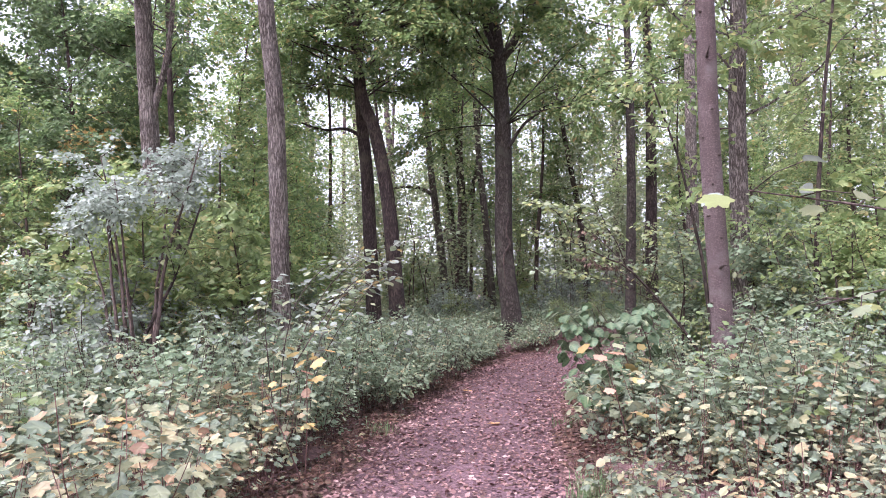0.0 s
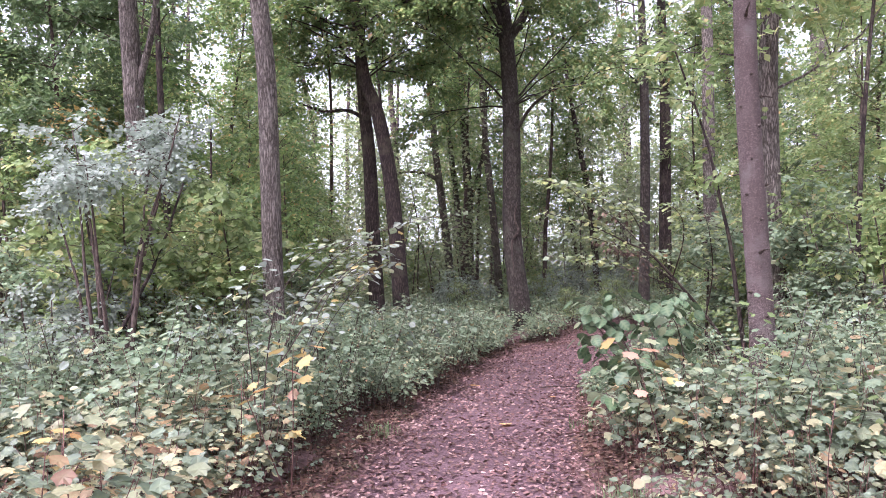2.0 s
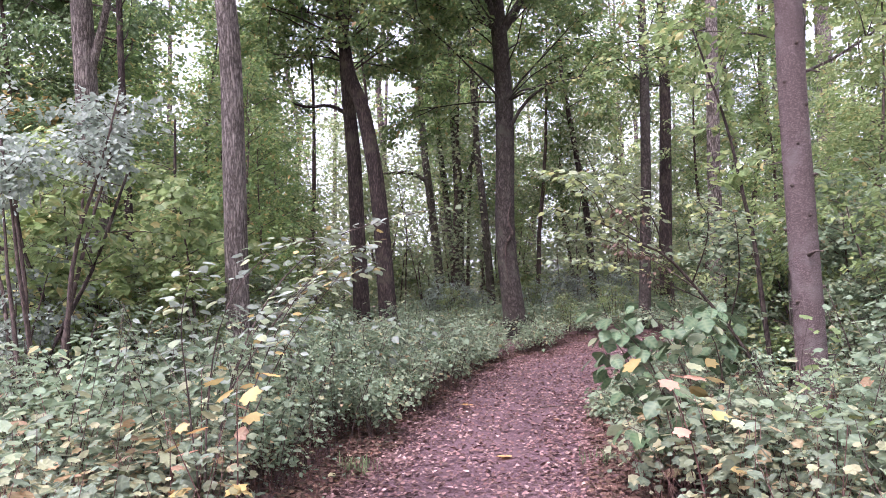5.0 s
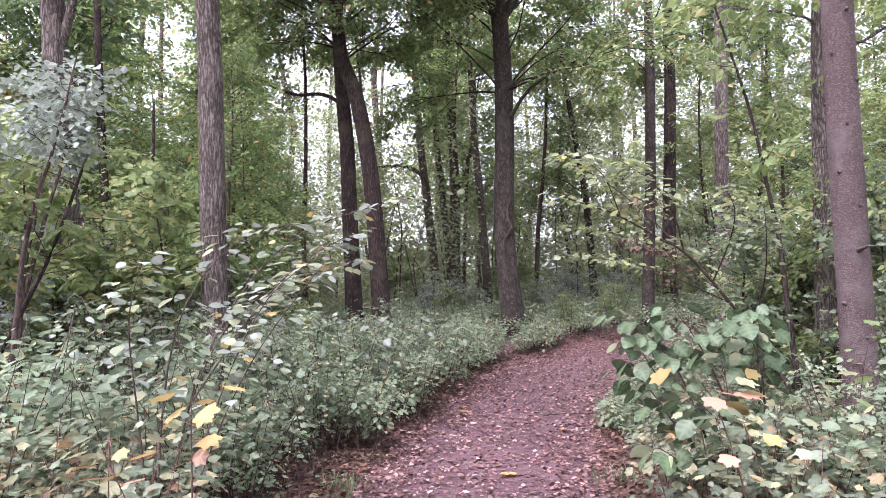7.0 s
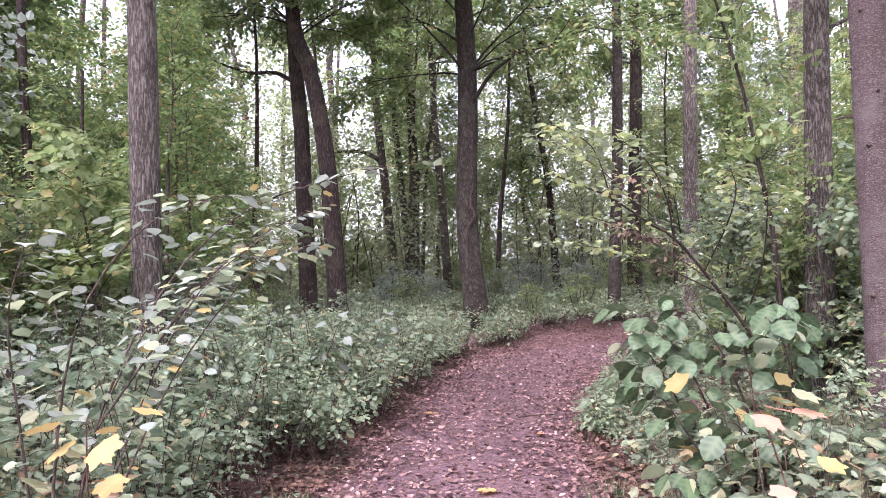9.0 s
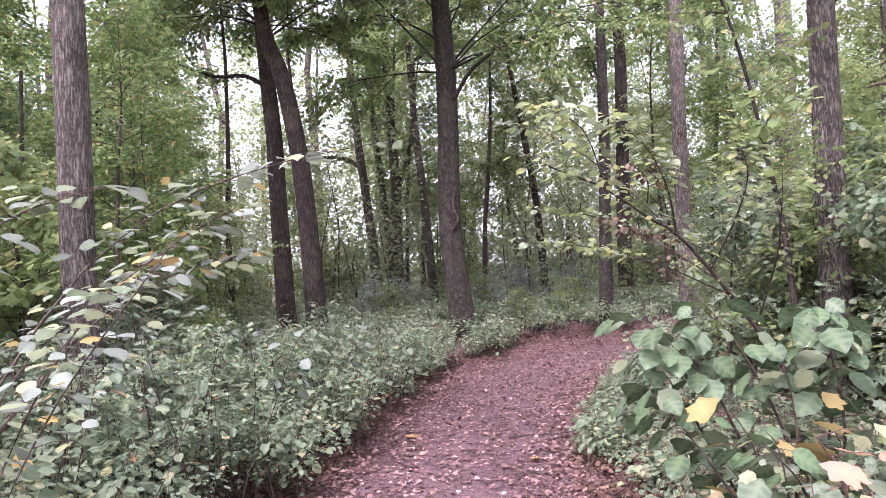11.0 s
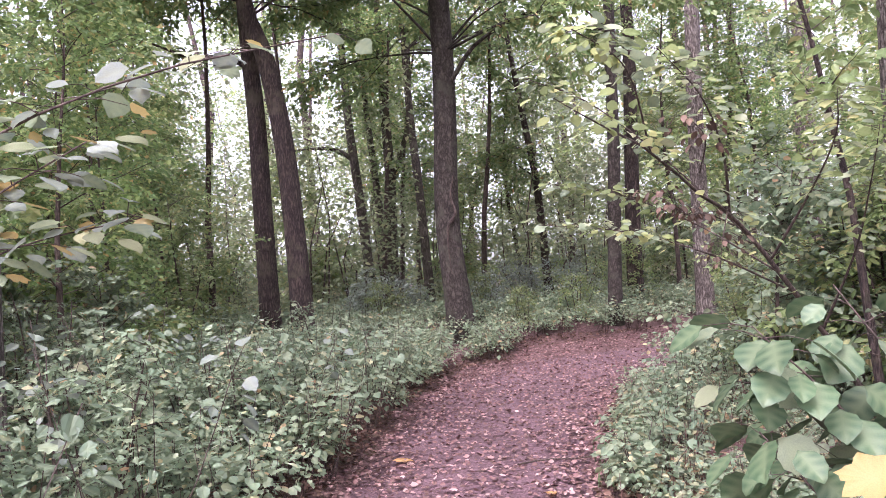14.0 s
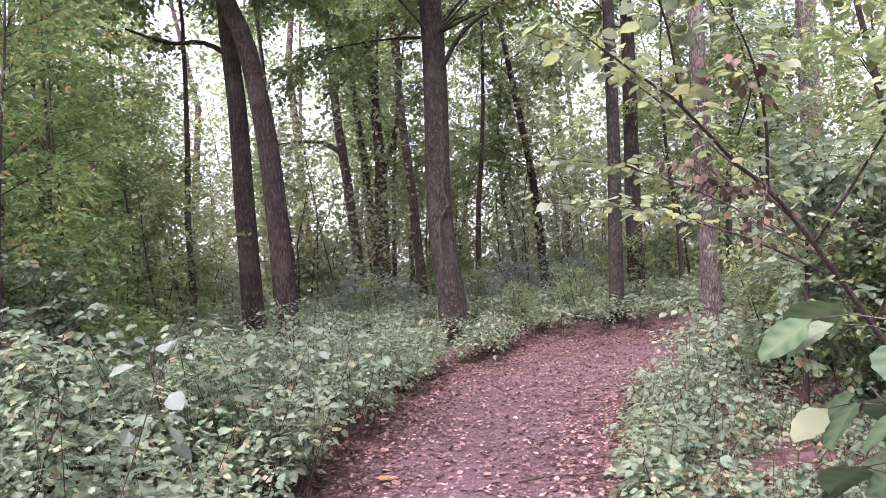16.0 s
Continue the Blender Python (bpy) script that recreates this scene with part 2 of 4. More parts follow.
def tube(path, radii, sides=6, bumpy=0.0, flare=0.0):
    """A tapered round stem along a path of points, closed at its tip."""
    path, radii = np.asarray(path, float), np.asarray(radii, float)
    k = len(path)
    tang = np.gradient(path, axis=0)
    tang /= np.linalg.norm(tang, axis=1)[:, None] + 1e-9
    ref = np.where(np.abs(tang[:, 2:3]) > 0.9, [[1.0, 0, 0]], [[0, 0, 1.0]])
    a = np.cross(tang, ref)
    a /= np.linalg.norm(a, axis=1)[:, None] + 1e-9
    b = np.cross(tang, a)
    ang = np.linspace(0, 2 * np.pi, sides, endpoint=False)
    verts = np.zeros((k, sides, 3))
    for i in range(k):
        rr = np.full(sides, radii[i])
        if bumpy:
            ph = path[i, 2]
            rr = rr * (1 + bumpy * (np.sin(3 * ang + ph * 1.1 + path[0, 0]) * 0.5 + np.sin(5 * ang - ph * 2.3) * 0.3 + np.sin(2 * ang + ph * 0.7) * 0.4))
        verts[i] = path[i] + np.cos(ang)[:, None] * a[i] * rr[:, None] + np.sin(ang)[:, None] * b[i] * rr[:, None]
    faces = []
    for i in range(k - 1):
        for j in range(sides):
            q = (j + 1) % sides
            faces.append((i * sides + j, i * sides + q, (i + 1) * sides + q, (i + 1) * sides + j))
    v = verts.reshape(-1, 3)
    v = np.vstack([v, path[-1:]])
    top = len(v) - 1
    faces += [((k - 1) * sides + j, (k - 1) * sides + (j + 1) % sides, top) for j in range(sides)]
    return v, faces


def palmate(half):
    """A lobed leaf round its middle, from (degrees off the tip, reach) of one side."""
    ring = [(a, r) for a, r in half] + [(180, 0.30)] + [(360 - a, r) for a, r in half[:0:-1]]
    v, w = [(0, 0.38, -0.035)], [1]
    for k, (a, r) in enumerate(ring):
        x, y = r * math.sin(radians(a)), 0.38 + r * math.cos(radians(a))
        v.append((x, y, 0.05 - 0.20 * r * r + 0.02 * math.sin(3.1 * k)))
        w.append(0.5 if r > 0.46 and k % 2 == 0 else 0)
    n = len(ring)
    return np.array(v), [(0, i + 1, (i + 1) % n + 1) for i in range(n)][::1], w


def leaf_outline(kind):
    """Template leaf, 1 m long along +y from its stalk, blade up: vertices, triangles, vein value."""
    if kind == "simple":
        v = [(0, 0, 0), (0.32, 0.45, 0.07), (0, 1, -0.06), (-0.32, 0.45, 0.07)]
        return np.array(v), [(0, 1, 2), (0, 2, 3)], [1, 0, 0.6, 0]
    if kind == "ovate":
        v = [(0, 0, 0), (0.38, 0.26, 0.07), (0.36, 0.64, 0.04), (0, 1, -0.08), (-0.36, 0.64, 0.04), (-0.38, 0.26, 0.07)]
        return np.array(v), [(0, 1, 2, 3), (0, 3, 4, 5)], [1, 0, 0, 0.6, 0, 0]
    if kind == "round":
        side = [(0.17, 0.03), (0.36, 0.2), (0.43, 0.45), (0.36, 0.7), (0.19, 0.9)]
        v = [(0, 0, 0), (0, 1, -0.12)] + [(x, y, 0.08 - 0.14 * y * y) for x, y in side] + [(-x, y, 0.08 - 0.14 * y * y) for x, y in side]
        return np.array(v), [(0, 2, 3, 4, 5, 6, 1), (0, 1, 11, 10, 9, 8, 7)], [1, 0.7] + [0] * 10
    if kind == "lobed":
        return palmate([(0, 0.60), (27, 0.42), (52, 0.55), (80, 0.42), (112, 0.47), (148, 0.34)])
    if kind == "oval":
        side = [(0.16, 0.1), (0.33, 0.32), (0.36, 0.56), (0.22, 0.82)]
        mid = [(0, 0.0), (0, 0.3), (0, 0.6), (0, 1.0)]
        v = [(0, m, -0.03 * k * k * 0.6) for k, (_, m) in enumerate(mid)]
        v += [(x, y, 0.07 - 0.10 * y * y) for x, y in side] + [(-x, y, 0.07 - 0.10 * y * y) for x, y in side]
        f = []
        for s, o in ((4, False), (8, True)):
            tri = [(0, s, 1), (s, s + 1, 1), (1, s + 1, 2), (s + 1, s + 2, 2), (2, s + 2, s + 3), (2, s + 3, 3)]
            f += [t[::-1] if o else t for t in tri]
        return np.array(v), f, [1, 1, 1, 0.7] + [0] * 8
    if kind == "hazel":
        ys = np.linspace(0.02, 0.96, 8)
        half = 0.43 * np.sin(np.pi * ys ** 0.8) ** 0.62 + 0.02
        v = [(0, 0, 0)]
        w = [1]
        for k, (yy, hh) in enumerate(zip(ys, half)):
            j = 0.03 if k % 2 else -0.01
            drop = -0.16 * (yy - 0.3) ** 2
            v += [(0, yy, drop - 0.02), (hh * 0.55, yy + 0.05, 0.035 + drop + (0.012 if k % 2 else 0)), (hh + j, yy + 0.09, 0.03 + drop), (-hh * 0.55, yy + 0.05, 0.035 + drop + (0.012 if k % 2 else 0)), (-hh - j, yy + 0.09, 0.03 + drop)]
            w += [1, 0.7 if k % 2 else 0, 0.5 if k % 2 else 0, 0.7 if k % 2 else 0, 0.5 if k % 2 else 0]
        v.append((0, 1.12, -0.15))
        w.append(0.5)
        f = [(0, 3, 2), (0, 2, 1), (0, 1, 4), (0, 4, 5)]
        for k in range(7):
            a, b = 1 + 5 * k, 6 + 5 * k
            f += [(a, a + 1, b + 1, b), (a + 1, a + 2, b + 2, b + 1), (a, b, b + 3, a + 3), (a + 3, b + 3, b + 4, a + 4)]
        e = 36
        f += [(e, e + 1, 41), (e + 1, e + 2, 41), (e, 41, e + 3), (e + 3, 41, e + 4)]
        return np.array(v), f, w
    return palmate([(0, 0.62), (9, 0.50), (17, 0.49), (27, 0.40), (40, 0.50), (52, 0.58), (62, 0.49), (80, 0.40), (96, 0.45), (112, 0.49), (126, 0.40), (150, 0.33)])


LEAF = {k: leaf_outline(k) for k in ("simple", "ovate", "round", "lobed", "oval", "hazel", "maple")}


def leaves(kind, at, ahead, up, size):
    """Many leaves at once: places, directions, blade normals and lengths."""
    tv, tf, tw = LEAF[kind]
    at, ahead, up, size = (np.asarray(q, float) for q in (at, ahead, up, size))
    ahead = ahead / (np.linalg.norm(ahead, axis=1)[:, None] + 1e-9)
    side = np.cross(ahead, up)
    side /= np.linalg.norm(side, axis=1)[:, None] + 1e-9
    up = np.cross(side, ahead)
    s = size[:, None, None]
    v = at[:, None] + s * (tv[None, :, 0:1] * side[:, None] + tv[None, :, 1:2] * ahead[:, None] + tv[None, :, 2:3] * up[:, None])
    n, k = len(at), len(tv)
    faces = []
    if n:
        for face in tf:
            faces.append(np.arange(n)[:, None] * k + np.array(face)[None])
        flat = []
        for block in faces:
            flat.extend(map(tuple, block.tolist()))
        faces = flat
    return v.reshape(-1, 3), faces, np.tile(tw, n)


def spread(n, level=1.0):
    """Blade normals: mostly up, with some tilt."""
    u = rng.normal(0, 0.42 / level, (n, 3))
    u[:, 2] = 1
    return u


def flatway(n, droop=0.25):
    a = rng.uniform(0, 2 * np.pi, n)
    return np.stack([np.cos(a), np.sin(a), rng.normal(-droop, 0.25, n)], 1)


def curve_points(pts, n):
    """A smooth line through points."""
    pts = np.asarray(pts, float)
    p = np.vstack([2 * pts[0] - pts[1], pts, 2 * pts[-1] - pts[-2]])
    out = []
    seg = len(pts) - 1
    for u in np.linspace(0, seg, n):
        i = min(int(u), seg - 1)
        t = u - i
        a, b, c, d = p[i], p[i + 1], p[i + 2], p[i + 3]
        out.append(0.5 * ((2 * b) + (c - a) * t + (2 * a - 5 * b + 4 * c - d) * t * t + (3 * b - a - 3 * c + d) * t ** 3))
    return np.array(out)


def thing(name, label, category, group="", kind="", at=(0, 0, 0)):
    ob = new(name)
    ob.matrix_basis = pose(*at)
    return tagged(ob, label, category, group, kind)


# ---- the ground and the path ----
EDGE = [(-9, -1.15, 0.75), (-3, -1.1, 0.85), (2, -1.08, 0.88), (5.3, -1.02, 0.97), (7.3, -0.78, 1.14), (9.3, -0.5, 1.52), (11.8, 0.04, 2.2)]
BEND = [((0.42, 13.4), (2.85, 13.3)), ((0.85, 15.1), (3.6, 14.5)), ((1.75, 16.5), (4.8, 15.4)), ((3.6, 17.4), (6.5, 16.0)), ((12, 18.3), (12.3, 16.4))]
LEFT = curve_points([(l, y) for y, l, r in EDGE] + [a for a, b in BEND], 110)
RIGHT = curve_points([(r, y) for y, l, r in EDGE] + [b for a, b in BEND], 110)


def off_path(x, y):
    """Distance from the middle of the path as a share of its half width."""
    mid = (LEFT + RIGHT) / 2
    half = np.linalg.norm(RIGHT - LEFT, axis=1) / 2
    d = np.hypot(mid[:, 0] - np.asarray(x)[..., None], mid[:, 1] - np.asarray(y)[..., None]) / half
    return d.min(-1)


def ground_sheet():
    gx = np.concatenate([[-900, -300, -120, -60], np.linspace(-30, -9, 15), np.linspace(-8.5, 8.5, 86), np.linspace(9, 30, 15), [60, 120, 300, 900]])
    gy = np.concatenate([[-900, -200, -60, -25], np.linspace(-10, 26, 181), np.linspace(28, 60, 15), [120, 300, 900]])
    xx, yy = np.meshgrid(gx, gy)
    zz = rise(xx, yy)
    near = (np.abs(xx) < 30) & (yy > -10) & (yy < 60)
    o = off_path(xx, yy)
    wave = 0.035 * np.sin(xx * 1.9 + 1.3 * np.sin(yy * 0.8)) + 0.03 * np.sin(yy * 2.3 + xx * 0.7) + 0.02 * np.sin(xx * 5.1 - yy * 4.3)
    zz = zz + np.where(near, wave + 0.04, 0) * smooth(0.95, 1.7, o) - 0.05 * (1 - smooth(0.75, 1.1, o))
    r, c = xx.shape
    v = np.stack([xx, yy, zz], -1).reshape(-1, 3)
    i = np.arange(r * c).reshape(r, c)
    f = np.stack([i[:-1, :-1], i[:-1, 1:], i[1:, 1:], i[1:, :-1]], -1).reshape(-1, 4)
    tagged(part("ground", mesh_of("ground", v, f, M_GROUND)), "forest floor of brown fallen leaves and earth", "ground", kind="structure")


def path_strip():
    across = 15
    v = []
    for l, r in zip(LEFT, RIGHT):
        for k in range(across):
            u = k / (across - 1)
            x, y = l + (r - l) * u
            v.append((x, y, float(rise(x, y)) + 0.012 * math.sin(x * 3.1 + y * 2.2) - 0.055 * abs(2 * u - 1) ** 6 + 0.008 * math.sin(7 * x - 5 * y)))
    n = len(LEFT)
    i = np.arange(n * across).reshape(n, across)
    f = np.stack([i[:-1, :-1], i[:-1, 1:], i[1:, 1:], i[1:, :-1]], -1).reshape(-1, 4)
    return tagged(part("path", mesh_of("path", v, f, M_PATH)), "narrow trodden earth path strewn with reddish fallen leaves", "path", kind="structure")


ground_sheet()
path = path_strip()

# ---- trees ----


def branch_path(start, heading, length, sag, n=7, wig=0.06):
    p = [np.array(start, float)]
    h = np.array(heading, float)
    h /= np.linalg.norm(h)
    for _ in range(n - 1):
        h = h + rng.normal(0, wig, 3) + np.array([0, 0, sag])
        h /= np.linalg.norm(h)
        p.append(p[-1] + h * length / (n - 1))
    return np.array(p)


def crown_leaves(paths, per, size, spread_by, kind="simple", skip=0.3, n=9):
    """Leaves held in flat sprays of n along short twigs, gathered along the outer part of branches."""
    base, head = [], []
    for p in paths:
        L = np.linalg.norm(p[-1] - p[0])
        m = max(2, int(per * L / n + rng.random()))
        u = skip + (1 - skip) * rng.random(m) ** 0.8
        idx = u * (len(p) - 1)
        lo = np.minimum(idx.astype(int), len(p) - 2)
        fr = (idx - lo)[:, None]
        base.append(p[lo] * (1 - fr) + p[lo + 1] * fr + rng.normal(0, 1, (m, 3)) * spread_by * np.array([0.6, 0.6, 0.35]))
        d = (p[lo + 1] - p[lo]) / (np.linalg.norm(p[lo + 1] - p[lo], axis=1)[:, None] + 1e-9)
        head.append(d + rng.normal(0, 0.8, (m, 3)) * np.array([1, 1, 0.4]) - np.array([0, 0, 0.35]))
    base, head = np.concatenate(base), np.concatenate(head)
    m = len(base)
    head /= np.linalg.norm(head, axis=1)[:, None] + 1e-9
    up = spread(m, 1.0)
    side = np.cross(head, up)
    side /= np.linalg.norm(side, axis=1)[:, None] + 1e-9
    k = np.arange(n)
    sign = np.where(k % 2 == 0, 1.0, -1.0)[None, :, None]
    run = (spread_by * rng.uniform(1.4, 2.6, m))[:, None, None] * (k / (n - 1))[None, :, None]
    at = base[:, None] + head[:, None] * run + side[:, None] * sign * size * 0.25 - np.array([0, 0, 0.6]) * run ** 2 + rng.normal(0, size * 0.22, (m, n, 3))
    ahead = head[:, None] * 0.7 + side[:, None] * sign * 0.8 + rng.normal(0, 0.25, (m, n, 3)) - np.array([0, 0, 0.3])
    ups = up[:, None] + rng.normal(0, 0.3, (m, n, 3))
    t = m * n
    return leaves(kind, at.reshape(-1, 3), ahead.reshape(-1, 3), ups.reshape(-1, 3), rng.uniform(0.6, 1.3, t) * size)


def tree(name, label, line, radius, bark, height, crown=None, limbs=(), sides=14, group="", foot=1.35, bumpy=0.07):
    """A tree whose trunk follows line, a list of (x, y, z), carried on to its full height. crown: dict of
    low, count, length, per, size, spread, material. limbs: lists of points with a radius."""
    line = [np.array(q, float) for q in line]
    x, y = line[0][0], line[0][1]
    z0 = float(rise(x, y))
    d = line[0] - line[1]
    down = line[0] + d * ((line[0][2] - z0 + 0.08) / max(0.05, -d[2])) * 0.6
    low = np.array([down[0], down[1], z0 - 0.08])
    lean = (line[-1] - line[-2])
    lean = lean / np.linalg.norm(lean)
    rest = max(0.0, height - line[-1][2])
    top = [line[-1] + np.array([lean[0] * 0.4, lean[1] * 0.4, 1]) * rest * u for u in (0.35, 0.7, 1)] if rest > 0.5 else []
    pts = curve_points([low] + line + top, 34)
    hh = pts[:, 2] - low[2]
    full = hh[-1]
    rad = radius * (1 - 0.82 * np.clip(hh / full, 0, 1) ** 1.5) * (1 + (foot - 1) * np.exp(-hh / 0.35))
    tr = thing(name, label, "tree", group, at=tuple(low))
    v, f = tube(pts - low, rad, sides, bumpy)
    part("trunk", mesh_of("trunk", v, f, bark), tr)
    paths = []
    for lp, lr in limbs:
        q = curve_points(np.array(lp, float), 10) - low
        v, f = tube(q, np.linspace(lr, lr * 0.35, 10), 8, 0.04)
        part("branch", mesh_of("branch", v, f, bark), tr)
        if crown:
            paths.append(q)
    if crown:
        shape = Shape()
        for i in range(crown["count"]):
            hz = crown["low"] + (full - 0.3 - crown["low"]) * rng.random() ** 1.25
            k = np.argmin(np.abs(hh - hz))
            a = rng.uniform(0, 2 * np.pi)
            if "aim" in crown and rng.random() < 0.5:
                a = crown["aim"] + rng.normal(0, 0.7)
            L = crown["length"] * rng.uniform(0.5, 1.1) * (1 - 0.5 * (hz - crown["low"]) / (full - crown["low"] + 0.1))
            p = branch_path(pts[k] - low, (math.cos(a), math.sin(a), rng.uniform(0.3, 1.1)), L, crown.get("sag", -0.05), 7, 0.12)
            r0 = min(rad[k] * 0.4, 0.006 + 0.006 * L)
            shape.add(*tube(p, np.linspace(r0, 0.004, len(p)), 5))
            paths.append(p)
            for _ in range(3):
                j = rng.integers(2, 5)
                b = branch_path(p[j], p[j + 1] - p[j] + rng.normal(0, 0.25, 3), L * 0.45, -0.02, 5)
                shape.add(*tube(b, np.linspace(r0 * 0.4, 0.003, len(b)), 4))
                paths.append(b)
        tagged(part("branchwork", mesh_of("branchwork", *shape.arrays()[:2], bark), tr), kind="stuff")
        v, f, w = crown_leaves(paths, crown["per"], crown["size"], crown["spread"], crown.get("kind", "simple"), crown.get("skip", 0.25))
        tagged(part("crown", mesh_of("crown", v, f, crown["material"], w, True), tr), kind="stuff")
    return tr


def flat_line(y, pts):
    return [(x, y, z) for x, z in pts]


HIGH = dict(low=5.5, count=28, length=3.4, per=56, size=0.12, spread=0.17, material=M_CROWN)

# the trunks that stand out along the walk
tree("broadleaf_tree", "straight grey-brown trunk with finely ridged bark", flat_line(9.5, [(-2.2, 1.6), (-2.22, 4.0), (-2.33, 5.7)]), 0.132, M_BARK_GREY, 15, dict(HIGH, low=7.5), sides=28)
tree("broadleaf_tree", "grey ridged trunk rising behind a pale shrub", flat_line(11.2, [(-4.5, 2.05), (-4.66, 4.28), (-4.75, 6.47)]), 0.16, M_BARK_GREY, 16, dict(HIGH, low=6.0, material=M_CROWN_DARK), sides=24,
     limbs=[([(-4.6, 11.2, 4.6), (-4.3, 11.1, 5.6), (-4.15, 11.0, 6.8), (-4.1, 11, 8)], 0.06)])
tree("young_tree", "thin dark stem beside a grey trunk", flat_line(13.3, [(-5.0, 2.0), (-5.12, 4.78), (-5.17, 7.38)]), 0.07, M_BARK_DARK, 12, dict(HIGH, low=5.5, count=22, length=2.6, material=M_CROWN_DARK))
tree("oak_tree", "dark brown forked trunk with a cracked scar at the path's bend", flat_line(18.8, [(1.68, 0.84), (1.57, 2.67), (1.66, 5.56), (1.61, 7.96), (1.5, 9.6)]), 0.255, M_BARK_SMOOTH, 16, dict(HIGH, low=5.4, count=72, length=4.6, aim=-1.9, per=78, skip=0.35, sag=-0.08, size=0.13), sides=28,
     limbs=[([(1.66, 18.8, 7.7), (2.15, 18.7, 8.4), (2.7, 18.6, 9.5), (3.1, 18.5, 11.5)], 0.13), ([(1.58, 18.75, 7.9), (1.25, 18.6, 8.9), (1.1, 18.4, 10.5)], 0.10), ([(1.7, 18.7, 5.2), (2.2, 18.3, 5.9), (3.0, 17.9, 6.3), (3.6, 17.6, 6.4)], 0.05)])
tree("leaning_tree", "brown trunk leaning and curving over a darker neighbour", flat_line(18.8, [(-1.33, 1.21), (-1.44, 3.69), (-1.75, 5.85), (-2.1, 6.94), (-2.23, 8.66), (-2.4, 9.61)]), 0.215, M_BARK_DARK, 14, dict(HIGH, low=6.8, count=46, length=4.2, per=70, skip=0.35, size=0.13), sides=22)
tree("dark_tree", "almost black-brown upright trunk with short dead limb", flat_line(19.4, [(-2.02, 1.46), (-2.08, 4.56), (-2.18, 6.3), (-2.25, 8)]), 0.205, M_BARK_DARK, 14, dict(HIGH, low=6.6, count=42, length=4.2, per=70, skip=0.35, size=0.13), sides=22,
     limbs=[([(-2.1, 19.4, 5.9), (-2.6, 19.2, 6.15), (-3.2, 19.0, 6.1), (-3.9, 18.9, 6.35)], 0.06)])
tree("woodland_tree", "slim trunk with a low arching bare limb", flat_line(25, [(-0.04, 1.34), (-0.24, 3.95), (-0.43, 5.98)]), 0.15, M_BARK_MID, 13, dict(HIGH, low=6.3, count=24, length=2.2, per=70),
     limbs=[([(-0.33, 25, 5.0), (-0.8, 24.9, 5.3), (-1.4, 24.8, 5.35), (-2.1, 24.6, 5.25)], 0.075)])
tree("woodland_tree", "slim double trunk forking above the undergrowth", flat_line(27, [(0.63, 2.17), (0.69, 4.76), (0.62, 7.39)]), 0.19, M_BARK_MID, 14, dict(HIGH, low=8, count=20),
     limbs=[([(0.6, 27, 0.6), (0.42, 27, 2.6), (0.28, 27, 4.2), (0.06, 27, 7.0), (-0.1, 27, 10)], 0.17), ([(0.71, 27, 4.5), (1.05, 26.9, 5.5), (1.38, 26.8, 6.6), (1.5, 26.8, 9)], 0.11)])
tree("woodland_tree", "slim straight brown trunk", flat_line(25, [(1.56, 1.48), (1.46, 3.88), (1.31, 6.12)]), 0.14, M_BARK_MID, 13, dict(HIGH, low=7.5, count=18))
tree("young_tree", "thin curving dark stem with a leafy top", flat_line(24, [(4.72, 1.3), (4.6, 3.9), (4.36, 5.7), (4.06, 7.9)]), 0.12, M_BARK_DARK, 11, dict(HIGH, low=3.4, count=20, length=2.0, material=M_CROWN, per=80, size=0.12))
tree("woodland_tree", "upright slim brown trunk", flat_line(19, [(4.88, 1.14), (5.06, 3.87), (5.16, 6.65)]), 0.14, M_BARK_SMOOTH, 15, dict(HIGH, low=5.5, count=22))
tree("woodland_tree", "dark knobbly trunk wrapped in twigs", flat_line(21, [(6.08, 2.2), (6.24, 5.24), (6.3, 7)]), 0.185, M_BARK_DARK, 15, dict(HIGH, low=6.5, count=20))
tree("woodland_tree", "grey-brown deeply furrowed trunk behind a spruce", flat_line(10.2, [(4.25, 1.52), (4.34, 3.9), (4.46, 5.7)]), 0.14, M_BARK_GREY, 15, dict(HIGH, low=4.0, count=36, length=2.8, per=60, material=M_LIME), sides=24)
spruce = tree("spruce_tree", "straight pinkish-grey spruce trunk with small knots", flat_line(7.3, [(2.83, 1.3), (2.82, 3.1), (2.86, 4.7)]), 0.112, M_BARK_PINE, 16, dict(HIGH, low=8.5, count=20, length=2.2, material=M_CROWN_DARK), sides=28, bumpy=0.02)
tree("pine_tree", "tall straight grey trunk in the open wood", flat_line(18, [(6.33, 3.4), (6.46, 6.81), (6.5, 8)]), 0.165, M_BARK_GREY, 18, dict(HIGH, low=11, count=14), sides=18)
tree("pine_tree", "tall straight trunk against the bright sky", flat_line(22, [(11.18, 4.77), (11.27, 7.51), (11.3, 9)]), 0.28, M_BARK_GREY, 18, dict(HIGH, low=11, count=14), sides=18)
tree("pine_tree", "tall far dark trunk", flat_line(30, [(13.67, 5.07), (13.76, 10.67), (13.8, 12)]), 0.21, M_BARK_DARK, 19, dict(HIGH, low=13, count=12))
tree("pine_tree", "tall far slender trunk", flat_line(34, [(15.14, 9.51), (15.27, 12.7), (15.3, 14)]), 0.18, M_BARK_DARK, 19, dict(HIGH, low=14, count=12))
